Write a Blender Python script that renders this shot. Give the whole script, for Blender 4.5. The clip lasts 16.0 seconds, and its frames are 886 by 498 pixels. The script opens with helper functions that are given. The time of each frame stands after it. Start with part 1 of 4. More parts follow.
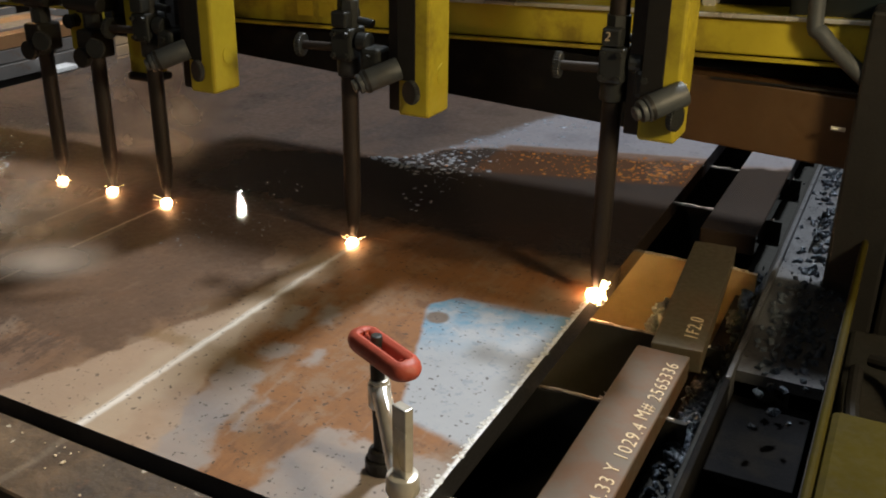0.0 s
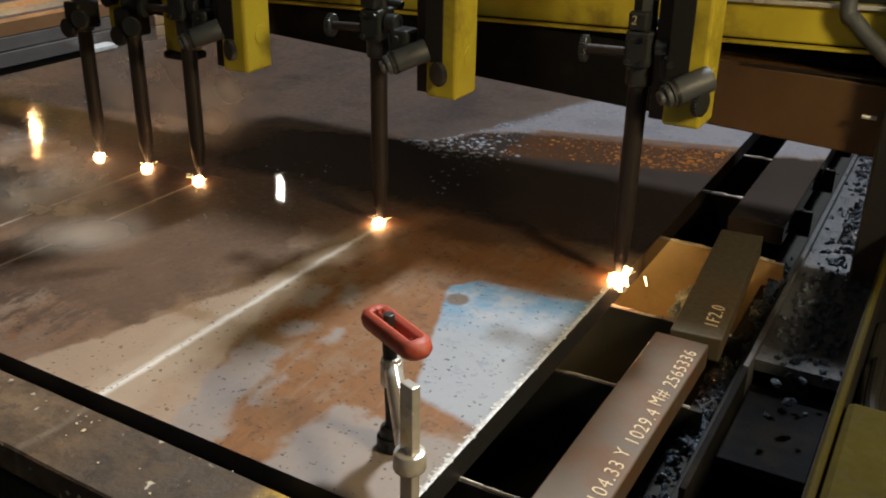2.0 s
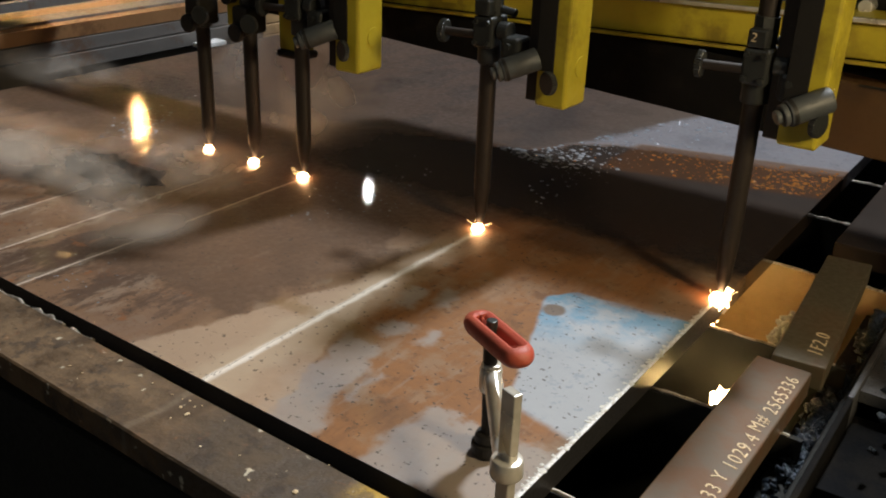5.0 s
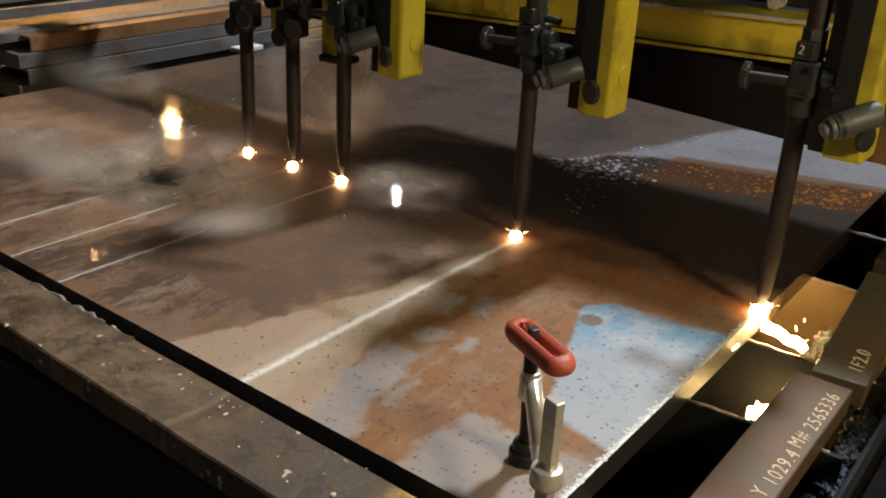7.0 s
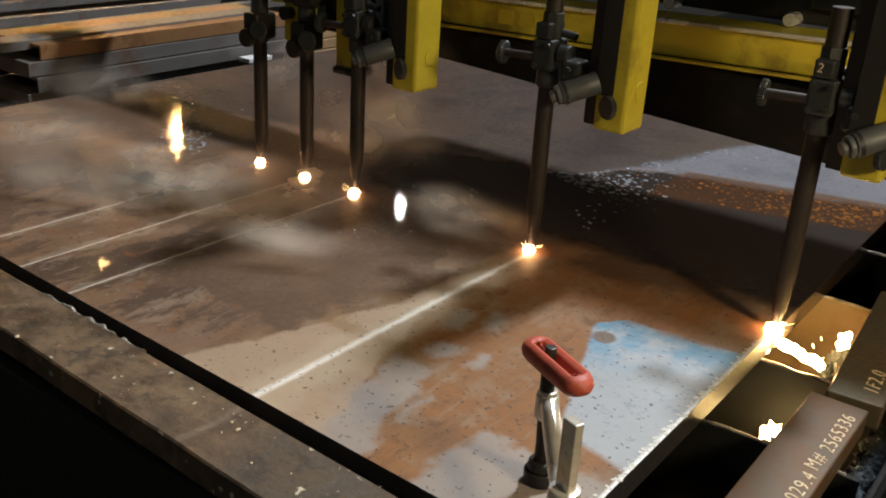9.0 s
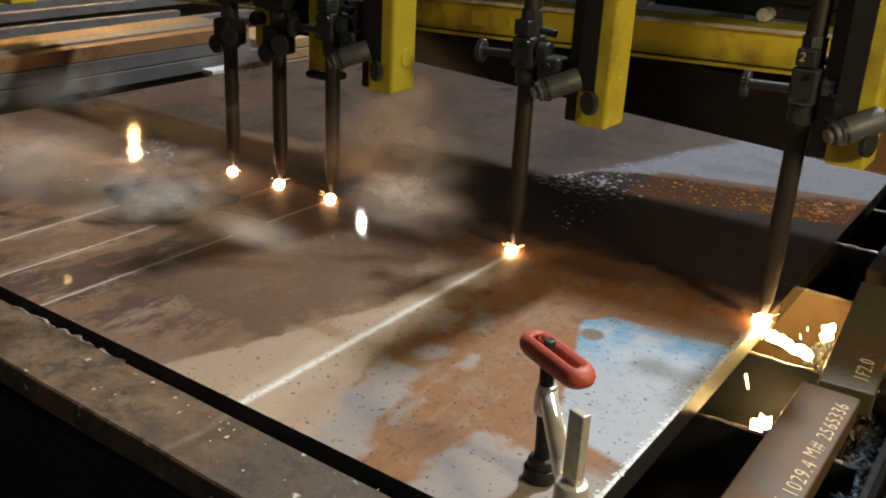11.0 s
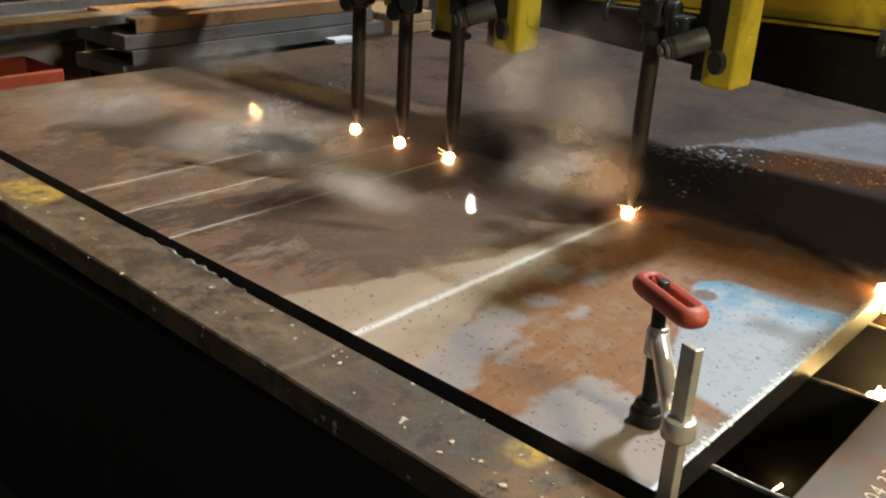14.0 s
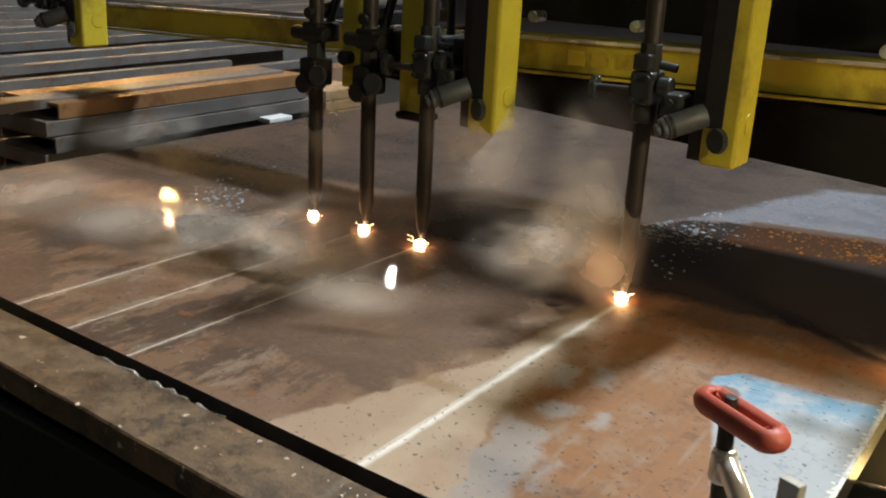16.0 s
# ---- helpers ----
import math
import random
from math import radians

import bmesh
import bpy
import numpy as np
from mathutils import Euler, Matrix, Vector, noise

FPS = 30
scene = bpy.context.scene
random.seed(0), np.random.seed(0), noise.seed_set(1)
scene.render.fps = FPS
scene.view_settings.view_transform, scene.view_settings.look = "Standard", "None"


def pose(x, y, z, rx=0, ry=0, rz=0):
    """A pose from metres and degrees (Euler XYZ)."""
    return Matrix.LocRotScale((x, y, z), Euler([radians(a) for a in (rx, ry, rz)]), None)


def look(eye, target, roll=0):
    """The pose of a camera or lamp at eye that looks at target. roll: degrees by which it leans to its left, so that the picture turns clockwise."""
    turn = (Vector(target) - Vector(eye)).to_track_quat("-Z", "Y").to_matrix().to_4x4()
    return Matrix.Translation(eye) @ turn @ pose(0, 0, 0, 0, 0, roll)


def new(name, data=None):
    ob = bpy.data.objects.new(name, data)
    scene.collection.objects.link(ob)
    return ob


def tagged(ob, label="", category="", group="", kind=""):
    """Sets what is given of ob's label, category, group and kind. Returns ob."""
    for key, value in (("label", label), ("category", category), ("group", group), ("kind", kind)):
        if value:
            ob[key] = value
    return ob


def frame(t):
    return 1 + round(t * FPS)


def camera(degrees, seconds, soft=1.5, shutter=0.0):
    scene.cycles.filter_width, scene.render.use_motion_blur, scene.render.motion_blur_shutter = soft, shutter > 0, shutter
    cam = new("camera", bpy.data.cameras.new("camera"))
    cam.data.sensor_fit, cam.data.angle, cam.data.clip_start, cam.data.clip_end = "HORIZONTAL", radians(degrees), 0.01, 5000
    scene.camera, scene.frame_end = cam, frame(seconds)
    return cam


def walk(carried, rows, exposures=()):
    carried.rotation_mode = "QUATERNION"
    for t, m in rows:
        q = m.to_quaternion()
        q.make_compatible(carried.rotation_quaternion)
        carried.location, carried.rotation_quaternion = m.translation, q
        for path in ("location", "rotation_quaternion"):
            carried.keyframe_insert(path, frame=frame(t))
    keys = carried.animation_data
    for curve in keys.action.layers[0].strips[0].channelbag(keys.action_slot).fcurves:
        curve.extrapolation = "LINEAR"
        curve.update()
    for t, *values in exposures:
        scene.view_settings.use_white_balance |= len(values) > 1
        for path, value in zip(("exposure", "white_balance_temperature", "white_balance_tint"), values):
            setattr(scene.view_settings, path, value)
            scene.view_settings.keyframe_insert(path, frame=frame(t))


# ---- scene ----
cam = camera(49.7, 16.0, soft=1.9, shutter=0.4)
PATH = [
    (0, (-0.07, -0.086, 1.479), (-0.879, 1.566, 0.693), 0.9),
    (0.5, (-0.048, -0.093, 1.477), (-0.882, 1.547, 0.694), 1.4),
    (1, (-0.04, -0.091, 1.479), (-0.894, 1.535, 0.685), 1.2),
    (1.5, (-0.038, -0.083, 1.476), (-0.909, 1.524, 0.664), 1.1),
    (2, (-0.036, -0.079, 1.477), (-0.913, 1.524, 0.662), 1.1),
    (2.5, (-0.035, -0.077, 1.477), (-0.912, 1.525, 0.66), 1.2),
    (3, (-0.036, -0.077, 1.477), (-0.923, 1.52, 0.662), 1.4),
    (3.5, (-0.043, -0.079, 1.476), (-0.97, 1.498, 0.668), 1.4),
    (4, (-0.049, -0.082, 1.475), (-1.02, 1.472, 0.675), 1.7),
    (4.5, (-0.053, -0.091, 1.477), (-1.054, 1.438, 0.665), 1.7),
    (5, (-0.062, -0.101, 1.477), (-1.085, 1.417, 0.672), 2.3),
    (7.5, (-0.08, -0.116, 1.473), (-1.156, 1.376, 0.689), 2.9),
    (8, (-0.079, -0.116, 1.475), (-1.161, 1.377, 0.7), 3.0),
    (8.5, (-0.088, -0.118, 1.478), (-1.172, 1.373, 0.703), 3.3),
    (11, (-0.146, -0.132, 1.439), (-1.163, 1.424, 0.703), 3.0),
    (11.5, (-0.135, -0.146, 1.414), (-1.126, 1.406, 0.635), 2.0),
    (12, (-0.128, -0.15, 1.39), (-1.088, 1.38, 0.532), 2.6),
    (12.5, (-0.123, -0.154, 1.379), (-1.104, 1.352, 0.504), 2.3),
    (13, (-0.123, -0.162, 1.373), (-1.153, 1.311, 0.497), 2.5),
    (13.5, (-0.124, -0.171, 1.375), (-1.252, 1.247, 0.527), 2.5),
    (14, (-0.127, -0.174, 1.375), (-1.314, 1.244, 0.614), 3.4),
    (14.5, (-0.138, -0.179, 1.371), (-1.346, 1.253, 0.672), 3.7),
    (15, (-0.172, -0.172, 1.372), (-1.327, 1.323, 0.716), 4.1),
    (15.5, (-0.258, -0.15, 1.374), (-1.365, 1.381, 0.715), 3.7),
    (16, (-0.342, -0.131, 1.369), (-1.417, 1.436, 0.745), 2.9),
]
walk(cam, [(t, look(eye, target, roll)) for t, eye, target, roll in PATH], [(0.0, -0.30, 5750, 5), (9.0, -0.24, 5700, 4), (16.0, 0.04, 5550, 1)])


# ---------------------------------------------------------------- light
world = bpy.data.worlds.new("hall")
world.use_nodes = True
world.node_tree.nodes["Background"].inputs[0].default_value = (0.38, 0.52, 0.80, 1)
world.node_tree.nodes["Background"].inputs[1].default_value = 0.018
scene.world = world


def lamp(name, place, watts, colour, radius):
    data = bpy.data.lights.new(name, "POINT")
    data.energy, data.color, data.shadow_soft_size = watts, colour, radius
    ob = new(name, data)
    ob.location = place
    return ob


# lamps of the hall, out of view; the rear one is an added fill
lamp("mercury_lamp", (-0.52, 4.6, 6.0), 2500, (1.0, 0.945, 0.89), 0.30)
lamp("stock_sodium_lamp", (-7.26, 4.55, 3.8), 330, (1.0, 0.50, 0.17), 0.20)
lamp("rear_fill", (-1.8, -4.6, 5.2), 90, (1.0, 0.90, 0.76), 0.25)
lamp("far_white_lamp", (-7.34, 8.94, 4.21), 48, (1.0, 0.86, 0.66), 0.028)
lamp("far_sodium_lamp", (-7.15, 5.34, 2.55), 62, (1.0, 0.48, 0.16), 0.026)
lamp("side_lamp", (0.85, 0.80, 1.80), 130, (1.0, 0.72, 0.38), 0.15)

# ---------------------------------------------------------------- materials


class Nodes:
    """Short hand for a node material."""

    def __init__(self, name):
        self.mat = bpy.data.materials.new(name)
        self.mat.use_nodes = True
        self.t = self.mat.node_tree
        self.bsdf = self.t.nodes["Principled BSDF"]
        self.out = self.t.nodes["Material Output"]
        self.xyz = self.add("ShaderNodeTexCoord").outputs["Object"]

    def add(self, kind):
        return self.t.nodes.new(kind)

    def put(self, socket, value):
        if hasattr(value, "is_linked"):
            self.t.links.new(value, socket)
        elif isinstance(value, tuple) and len(value) == 3 and socket.type == "RGBA":
            socket.default_value = (*value, 1)
        else:
            socket.default_value = value

    def math(self, op, a, b=0.0, c=0.0):
        n = self.add("ShaderNodeMath")
        n.operation = op
        for i, v in enumerate((a, b, c)):
            self.put(n.inputs[i], v)
        return n.outputs[0]

    def noise(self, scale, detail=4, rough=0.55, vector=None, distortion=0.0):
        n = self.add("ShaderNodeTexNoise")
        n.inputs["Scale"].default_value, n.inputs["Detail"].default_value = scale, detail
        n.inputs["Roughness"].default_value, n.inputs["Distortion"].default_value = rough, distortion
        self.put(n.inputs["Vector"], vector if vector else self.xyz)
        return n.outputs["Fac"]

    def step(self, value, low, high, a=0.0, b=1.0):
        n = self.add("ShaderNodeMapRange")
        n.interpolation_type = "SMOOTHSTEP"
        for i, v in enumerate((value, low, high, a, b)):
            self.put(n.inputs[i], v)
        return n.outputs[0]

    def mix(self, fac, a, b):
        n = self.add("ShaderNodeMix")
        n.data_type = "RGBA"
        self.put(n.inputs["Factor"], fac), self.put(n.inputs["A"], a), self.put(n.inputs["B"], b)
        return n.outputs["Result"]

    def bump(self, height, strength, distance):
        n = self.add("ShaderNodeBump")
        n.inputs["Strength"].default_value, n.inputs["Distance"].default_value = strength, distance
        self.put(n.inputs["Height"], height)
        self.t.links.new(n.outputs[0], self.bsdf.inputs["Normal"])

    def finish(self, colour, rough, metal=0.0, **more):
        self.put(self.bsdf.inputs["Base Color"], colour)
        self.put(self.bsdf.inputs["Roughness"], rough)
        self.put(self.bsdf.inputs["Metallic"], metal)
        for key, value in more.items():
            self.put(self.bsdf.inputs[key], value)
        return self.mat

    def axes(self, wobble=0.0, scale=6.0):
        """x and y of the point, shaken by noise."""
        n = self.add("ShaderNodeSeparateXYZ")
        self.put(n.inputs[0], self.xyz)
        x, y = n.outputs[0], n.outputs[1]
        if wobble:
            a = self.math("MULTIPLY", self.math("SUBTRACT", self.noise(scale, 4), 0.5), wobble)
            b = self.math("MULTIPLY", self.math("SUBTRACT", self.noise(scale * 1.37, 4, 0.6), 0.5), wobble)
            x, y = self.math("ADD", x, a), self.math("ADD", y, b)
        return x, y

    def patch(self, x, y, x0, x1, y0, y1, soft=0.02, lean=0.0):
        """1 inside a rectangle whose sides lean by lean metres in x per metre of y."""
        if lean:
            x = self.math("SUBTRACT", x, self.math("MULTIPLY", self.math("SUBTRACT", y, y0), lean))
        m = self.math("MULTIPLY", self.step(x, x0 - soft, x0 + soft), self.step(x, x1 + soft, x1 - soft))
        return self.math("MULTIPLY", m, self.math("MULTIPLY", self.step(y, y0 - soft, y0 + soft), self.step(y, y1 + soft, y1 - soft)))


def plain(name, colour, rough, metal=0.0, vary=0.35, scale=18.0, dirt=(0.02, 0.017, 0.013), dirty=0.5, relief=0.15, shine=0.5):
    """Painted or bare metal with grime and fine relief."""
    n = Nodes(name)
    big, fine = n.noise(scale, 5, 0.6), n.noise(scale * 9, 4, 0.6)
    dark = tuple(c * (1 - vary) for c in colour)
    base = n.mix(big, dark, colour)
    grime = n.math("MULTIPLY", n.step(n.noise(scale * 0.45, 6, 0.68), 0.48, 0.68), dirty)
    base = n.mix(grime, base, dirt)
    n.bump(n.math("ADD", fine, n.math("MULTIPLY", big, 0.5)), relief, 0.004)
    return n.finish(base, n.step(fine, 0.2, 0.8, max(0.05, rough - 0.12), min(1.0, rough + 0.15)), metal, **{"Specular IOR Level": shine})


def glow(name, colour, strength):
    n = Nodes(name)
    n.bsdf.inputs["Emission Color"].default_value = (*colour, 1)
    n.bsdf.inputs["Emission Strength"].default_value = strength
    return n.finish((0.02, 0.02, 0.02), 0.6)


PLATE_Z = 0.70
KERFS = (-1.872, -1.712, -1.548, -1.050)
PLATE_RIGHT, PLATE_LEFT, PLATE_NEAR, PLATE_FAR, CUT_Y = -0.524, -2.77, 0.727, 4.2, 1.535


def plate_material():
    """Rusty, wet steel plate: mill scale, rust stains, tide marks, pale oxide beside the cuts, painted light and shade.
    """
    n = Nodes("wet_plate_steel")
    x, y = n.axes(0.10, 12.0)
    xr, yr = n.axes(0.012, 30.0)
    xs, ys = n.axes(0.0035, 22.0)
    grain, broad, speck = n.noise(60, 6, 0.65), n.noise(3.2, 6, 0.6), n.noise(170, 3, 0.5)
    lit_grey = n.mix(broad, (0.19, 0.172, 0.160), (0.31, 0.290, 0.272))
    rust = n.mix(grain, (0.125, 0.054, 0.016), (0.27, 0.128, 0.045))
    rust = n.mix(n.math("MULTIPLY", n.step(n.noise(11, 7, 0.7), 0.48, 0.64), 0.6), rust, (0.22, 0.15, 0.095))
    rust = n.mix(n.math("MULTIPLY", n.step(n.noise(21, 6, 0.7), 0.54, 0.66), 0.5), rust, (0.085, 0.04, 0.018))
    stretch = n.add("ShaderNodeMapping")
    stretch.inputs["Scale"].default_value, stretch.inputs["Rotation"].default_value = (1.0, 0.16, 1.0), (0, 0, radians(-14))
    n.put(stretch.inputs["Vector"], n.xyz)
    streak = n.noise(34, 5, 0.6, stretch.outputs[0])
    rust = n.mix(n.math("MULTIPLY", n.step(streak, 0.56, 0.70), 0.28), rust, (0.26, 0.22, 0.185))
    rust = n.mix(n.math("MULTIPLY", n.step(streak, 0.44, 0.34), 0.25), rust, (0.09, 0.04, 0.016))
    tan = n.mix(grain, (0.140, 0.081, 0.040), (0.220, 0.142, 0.080))
    umber = n.mix(broad, (0.055, 0.033, 0.02), (0.13, 0.075, 0.042))
    col = n.mix(n.step(n.noise(2.6, 7, 0.68), 0.46, 0.56), tan, n.mix(0.55, rust, (0.20, 0.165, 0.125)))
    col = n.mix(n.math("MULTIPLY", n.step(n.noise(7.5, 7, 0.7), 0.52, 0.60), 0.55), col, umber)
    col = n.mix(n.math("MULTIPLY", n.step(n.noise(13.0, 7, 0.7), 0.56, 0.62), 0.45), col, (0.24, 0.20, 0.15))
    col = n.mix(n.math("MULTIPLY", n.step(x, -1.05, -1.25), 0.55), col, n.mix(broad, (0.098, 0.045, 0.023), (0.170, 0.090, 0.048)))
    drag = n.add("ShaderNodeMapping")
    drag.inputs["Scale"].default_value = (1.0, 0.38, 1.0)
    n.put(drag.inputs["Vector"], n.xyz)
    left_part = n.step(x, -1.15, -1.30)
    col = n.mix(n.math("MULTIPLY", n.math("MULTIPLY", n.step(n.noise(6.5, 8, 0.72, drag.outputs[0]), 0.49, 0.56), 0.72), left_part), col, (0.045, 0.026, 0.017))
    col = n.mix(n.math("MULTIPLY", n.math("MULTIPLY", n.step(n.noise(9.0, 8, 0.74, drag.outputs[0]), 0.56, 0.63), 0.6), left_part), col, (0.23, 0.165, 0.115))
    col = n.mix(n.math("MULTIPLY", n.math("MULTIPLY", n.step(n.noise(15.0, 6, 0.72), 0.60, 0.66), 0.7), left_part), col, (0.19, 0.075, 0.024))
    side = n.math("ABSOLUTE", n.math("SUBTRACT", xr, n.math("ADD", -1.062, n.math("MULTIPLY", n.math("SUBTRACT", n.noise(17, 5, 0.65), 0.5), 0.05))))
    reach = n.math("MAXIMUM", 0.030, n.math("SUBTRACT", 0.155, n.math("MULTIPLY", n.math("SUBTRACT", y, 0.73), 0.31)))
    wedge = n.math("MULTIPLY", n.step(n.math("SUBTRACT", side, reach), 0.008, -0.008), n.step(y, 1.50, 1.35))
    # shaded field about the clamp painted rust brown, its lamplit islands painted pale
    col = n.mix(n.patch(x, y, -0.93, -0.50, 0.60, 1.75, 0.03, -0.16), col, rust)
    for x0, x1, y0, y1, lean in ((-0.735, -0.50, 0.70, 0.885, 0.0), (-0.900, -0.815, 0.68, 0.98, -0.30), (-0.955, -0.905, 1.015, 1.075, 0.0),
                                 (-0.865, -0.835, 1.02, 1.085, -0.3), (-0.920, -0.895, 1.15, 1.23, -0.3), (-0.985, -0.945, 1.11, 1.19, -0.2), (-0.835, -0.822, 0.82, 0.92, -0.3)):
        col = n.mix(n.math("MULTIPLY", n.patch(x, y, x0, x1, y0, y1, 0.012, lean), 0.75), col, lit_grey)
    # lamplit patch beside the trimmed edge and a round shadow on it, both painted
    lean_in = n.math("ADD", n.math("MULTIPLY", n.math("SUBTRACT", y, 1.14), 4.2), n.math("MULTIPLY", n.math("ADD", x, 0.66), -2.2))
    tint = n.math("MULTIPLY", n.step(lean_in, 0.0, 0.75), n.step(n.noise(16, 6, 0.65), 0.36, 0.60))
    blue = n.mix(tint, n.mix(broad, (0.26, 0.275, 0.305), (0.33, 0.345, 0.375)), (0.12, 0.235, 0.35))
    blue = n.mix(n.math("MULTIPLY", n.step(n.noise(48, 5, 0.7), 0.56, 0.66), 0.55), blue, (0.16, 0.20, 0.25))
    left = n.math("ADD", -0.655, n.math("MULTIPLY", n.math("SUBTRACT", yr, 0.97), -0.37))
    area = n.math("MULTIPLY", n.step(n.math("SUBTRACT", xr, left), -0.006, 0.006), n.math("MULTIPLY", n.step(n.math("SUBTRACT", yr, n.math("MULTIPLY", n.math("ADD", xr, 0.53), -0.22)), 0.925, 0.945), n.step(n.math("ADD", n.math("SUBTRACT", yr, n.math("MULTIPLY", n.math("ADD", xr, 0.8), 0.09)), n.step(xr, -0.735, -0.79, 0.0, 0.05)), 1.362, 1.350)))
    col = n.mix(area, col, blue)
    dx, dy = n.math("SUBTRACT", xr, -0.743), n.math("SUBTRACT", yr, 1.270)
    spot = n.math("SQRT", n.math("ADD", n.math("MULTIPLY", dx, dx), n.math("MULTIPLY", dy, dy)))
    col = n.mix(n.step(spot, 0.026, 0.017), col, (0.13, 0.10, 0.08))
    # dark soaked ground before the torches, clean ground beside the main cut
    xb, yb = n.axes(0.30, 4.0)
    tilt = n.math("SUBTRACT", y, n.math("MULTIPLY", n.math("ADD", x, 0.5), 0.27))
    tilt_r = n.math("SUBTRACT", yr, n.math("MULTIPLY", n.math("ADD", xr, 0.5), 0.27))
    island = n.math("MAXIMUM", n.patch(xb, yb, -1.56, -1.13, 0.90, 1.46, 0.015, -0.1), n.patch(xb, yb, -2.45, -1.70, 1.05, 1.30, 0.03))
    soaked = n.math("MAXIMUM", island, n.patch(xb, yb, -2.9, -1.02, 1.42, 1.98, 0.07))
    col = n.mix(n.math("MULTIPLY", soaked, n.step(grain, 0.25, 0.6, 0.65, 0.92)), col, umber)
    col = n.mix(n.math("MULTIPLY", wedge, 0.85), col, n.mix(grain, (0.265, 0.185, 0.122), (0.36, 0.268, 0.188)))
    col = n.mix(n.math("MULTIPLY", n.patch(x, y, -1.16, -0.93, 0.97, 1.005, 0.012, 0.0), 0.6), col, (0.17, 0.10, 0.035))
    # wet band behind the torches, the shadow across it painted near black
    band_edge = n.step(x, -1.26, -1.10, 2.25, 2.40)
    shade_band = n.math("MULTIPLY", n.step(n.math("SUBTRACT", tilt, band_edge), 0.03, -0.03), n.step(y, 1.56, 1.66))
    wet_shade = n.math("MAXIMUM", n.math("MULTIPLY", shade_band, n.step(x, -1.95, -1.50)), n.math("MULTIPLY", n.patch(x, y, -0.96, -0.58, 1.50, 1.70, 0.03), 0.6))
    col = n.mix(n.math("MULTIPLY", wet_shade, 0.92), col, n.mix(broad, (0.007, 0.006, 0.006), (0.015, 0.011, 0.010)))
    # dark orange-brown patch on the far right of the band
    orange_patch = n.patch(xr, tilt_r, -1.04, -0.45, 2.19, 2.45, 0.012)
    col = n.mix(n.math("MULTIPLY", orange_patch, 0.9), col, n.mix(grain, (0.030, 0.012, 0.004), (0.075, 0.030, 0.009)))
    # beyond the band: very dark grey ground with a paler bluish patch
    far = n.step(n.math("SUBTRACT", tilt, band_edge), -0.03, 0.04)
    far_ground = n.math("MULTIPLY", far, n.math("SUBTRACT", 1.0, orange_patch))
    col = n.mix(n.math("MULTIPLY", far_ground, 0.8), col, n.mix(n.patch(x, tilt, -1.18, -0.1, 2.36, 2.95, 0.03, 0.35), n.mix(broad, (0.021, 0.0178, 0.018), (0.032, 0.028, 0.028)), (0.120, 0.130, 0.158)))
    # pale oxide along the cuts; the main streak also holds painted torch light
    for i, k in enumerate(KERFS):
        main = i == 3
        wide, thin, pale, white = (0.042, 0.012, 0.36, 0.58) if main else (0.010, 0.0045, 0.22, 0.62)
        here = n.step(y, CUT_Y, CUT_Y - 0.05)
        # the oxide widens towards the near edge on one side of the main cut
        off = n.math("ABSOLUTE", n.math("SUBTRACT", x, k + (0.016 if main else 0)))
        off_r = n.math("ABSOLUTE", n.math("SUBTRACT", xs if not main else xr, k + (0.004 if main else 0)))
        col = n.mix(n.math("MULTIPLY", n.math("MULTIPLY", n.step(off, wide * 1.6, wide * 0.5), here), pale), col, (0.42, 0.35, 0.25))
        col = n.mix(n.math("MULTIPLY", n.math("MULTIPLY", n.step(off_r, thin, thin * 0.05), here), white), col, (0.84, 0.82, 0.78) if main else (0.74, 0.60, 0.50))
    edge = n.math("MULTIPLY", n.step(xs, PLATE_RIGHT - 0.009, PLATE_RIGHT - 0.003), n.math("LESS_THAN", y, CUT_Y))
    col = n.mix(n.math("MULTIPLY", edge, 0.9), col, (0.74, 0.75, 0.77))
    for x0, x1, y0, y1 in ((-0.80, -0.53, 1.475, 1.545), (-1.0, -0.90, 1.40, 1.46), (-0.98, -0.58, 1.355, 1.385)):
        col = n.mix(n.math("MULTIPLY", n.patch(x, y, x0, x1, y0, y1, 0.02, 0.25), 0.8), col, rust)
    # dirt specks
    col = n.mix(n.math("MULTIPLY", n.step(n.noise(125, 2, 0.4), 0.66, 0.72), 0.7), col, (0.03, 0.022, 0.016))
    wet = n.math("MAXIMUM", wet_shade, n.math("MAXIMUM", n.math("MULTIPLY", soaked, 0.8), n.step(n.noise(4.3, 5, 0.6), 0.50, 0.62, 0.0, 0.75)))
    rough = n.step(grain, 0.2, 0.8, 0.50, 0.72)
    n.bump(n.math("ADD", n.math("MULTIPLY", grain, 0.6), n.math("ADD", n.math("MULTIPLY", speck, 0.25), n.noise(24, 3))), 0.16, 0.004)
    ripple = n.add("ShaderNodeBump")
    ripple.inputs["Strength"].default_value, ripple.inputs["Distance"].default_value = 0.05, 0.004
    n.put(ripple.inputs["Height"], n.math("ADD", n.math("MULTIPLY", n.noise(40, 2, 0.5), 0.16), n.math("MULTIPLY", n.noise(260, 1), 0.16)))
    drops = n.math("MAXIMUM", n.step(x, -1.85, -1.98), n.math("MULTIPLY", n.patch(x, y, -1.55, -1.22, 1.2, 1.62, 0.05), 0.16))
    beaded = n.add("ShaderNodeBump")
    beaded.inputs["Distance"].default_value = 0.004
    n.put(beaded.inputs["Strength"], n.math("MULTIPLY", drops, 0.07))
    n.put(beaded.inputs["Height"], n.noise(95, 2, 0.5))
    n.t.links.new(ripple.outputs[0], beaded.inputs["Normal"])
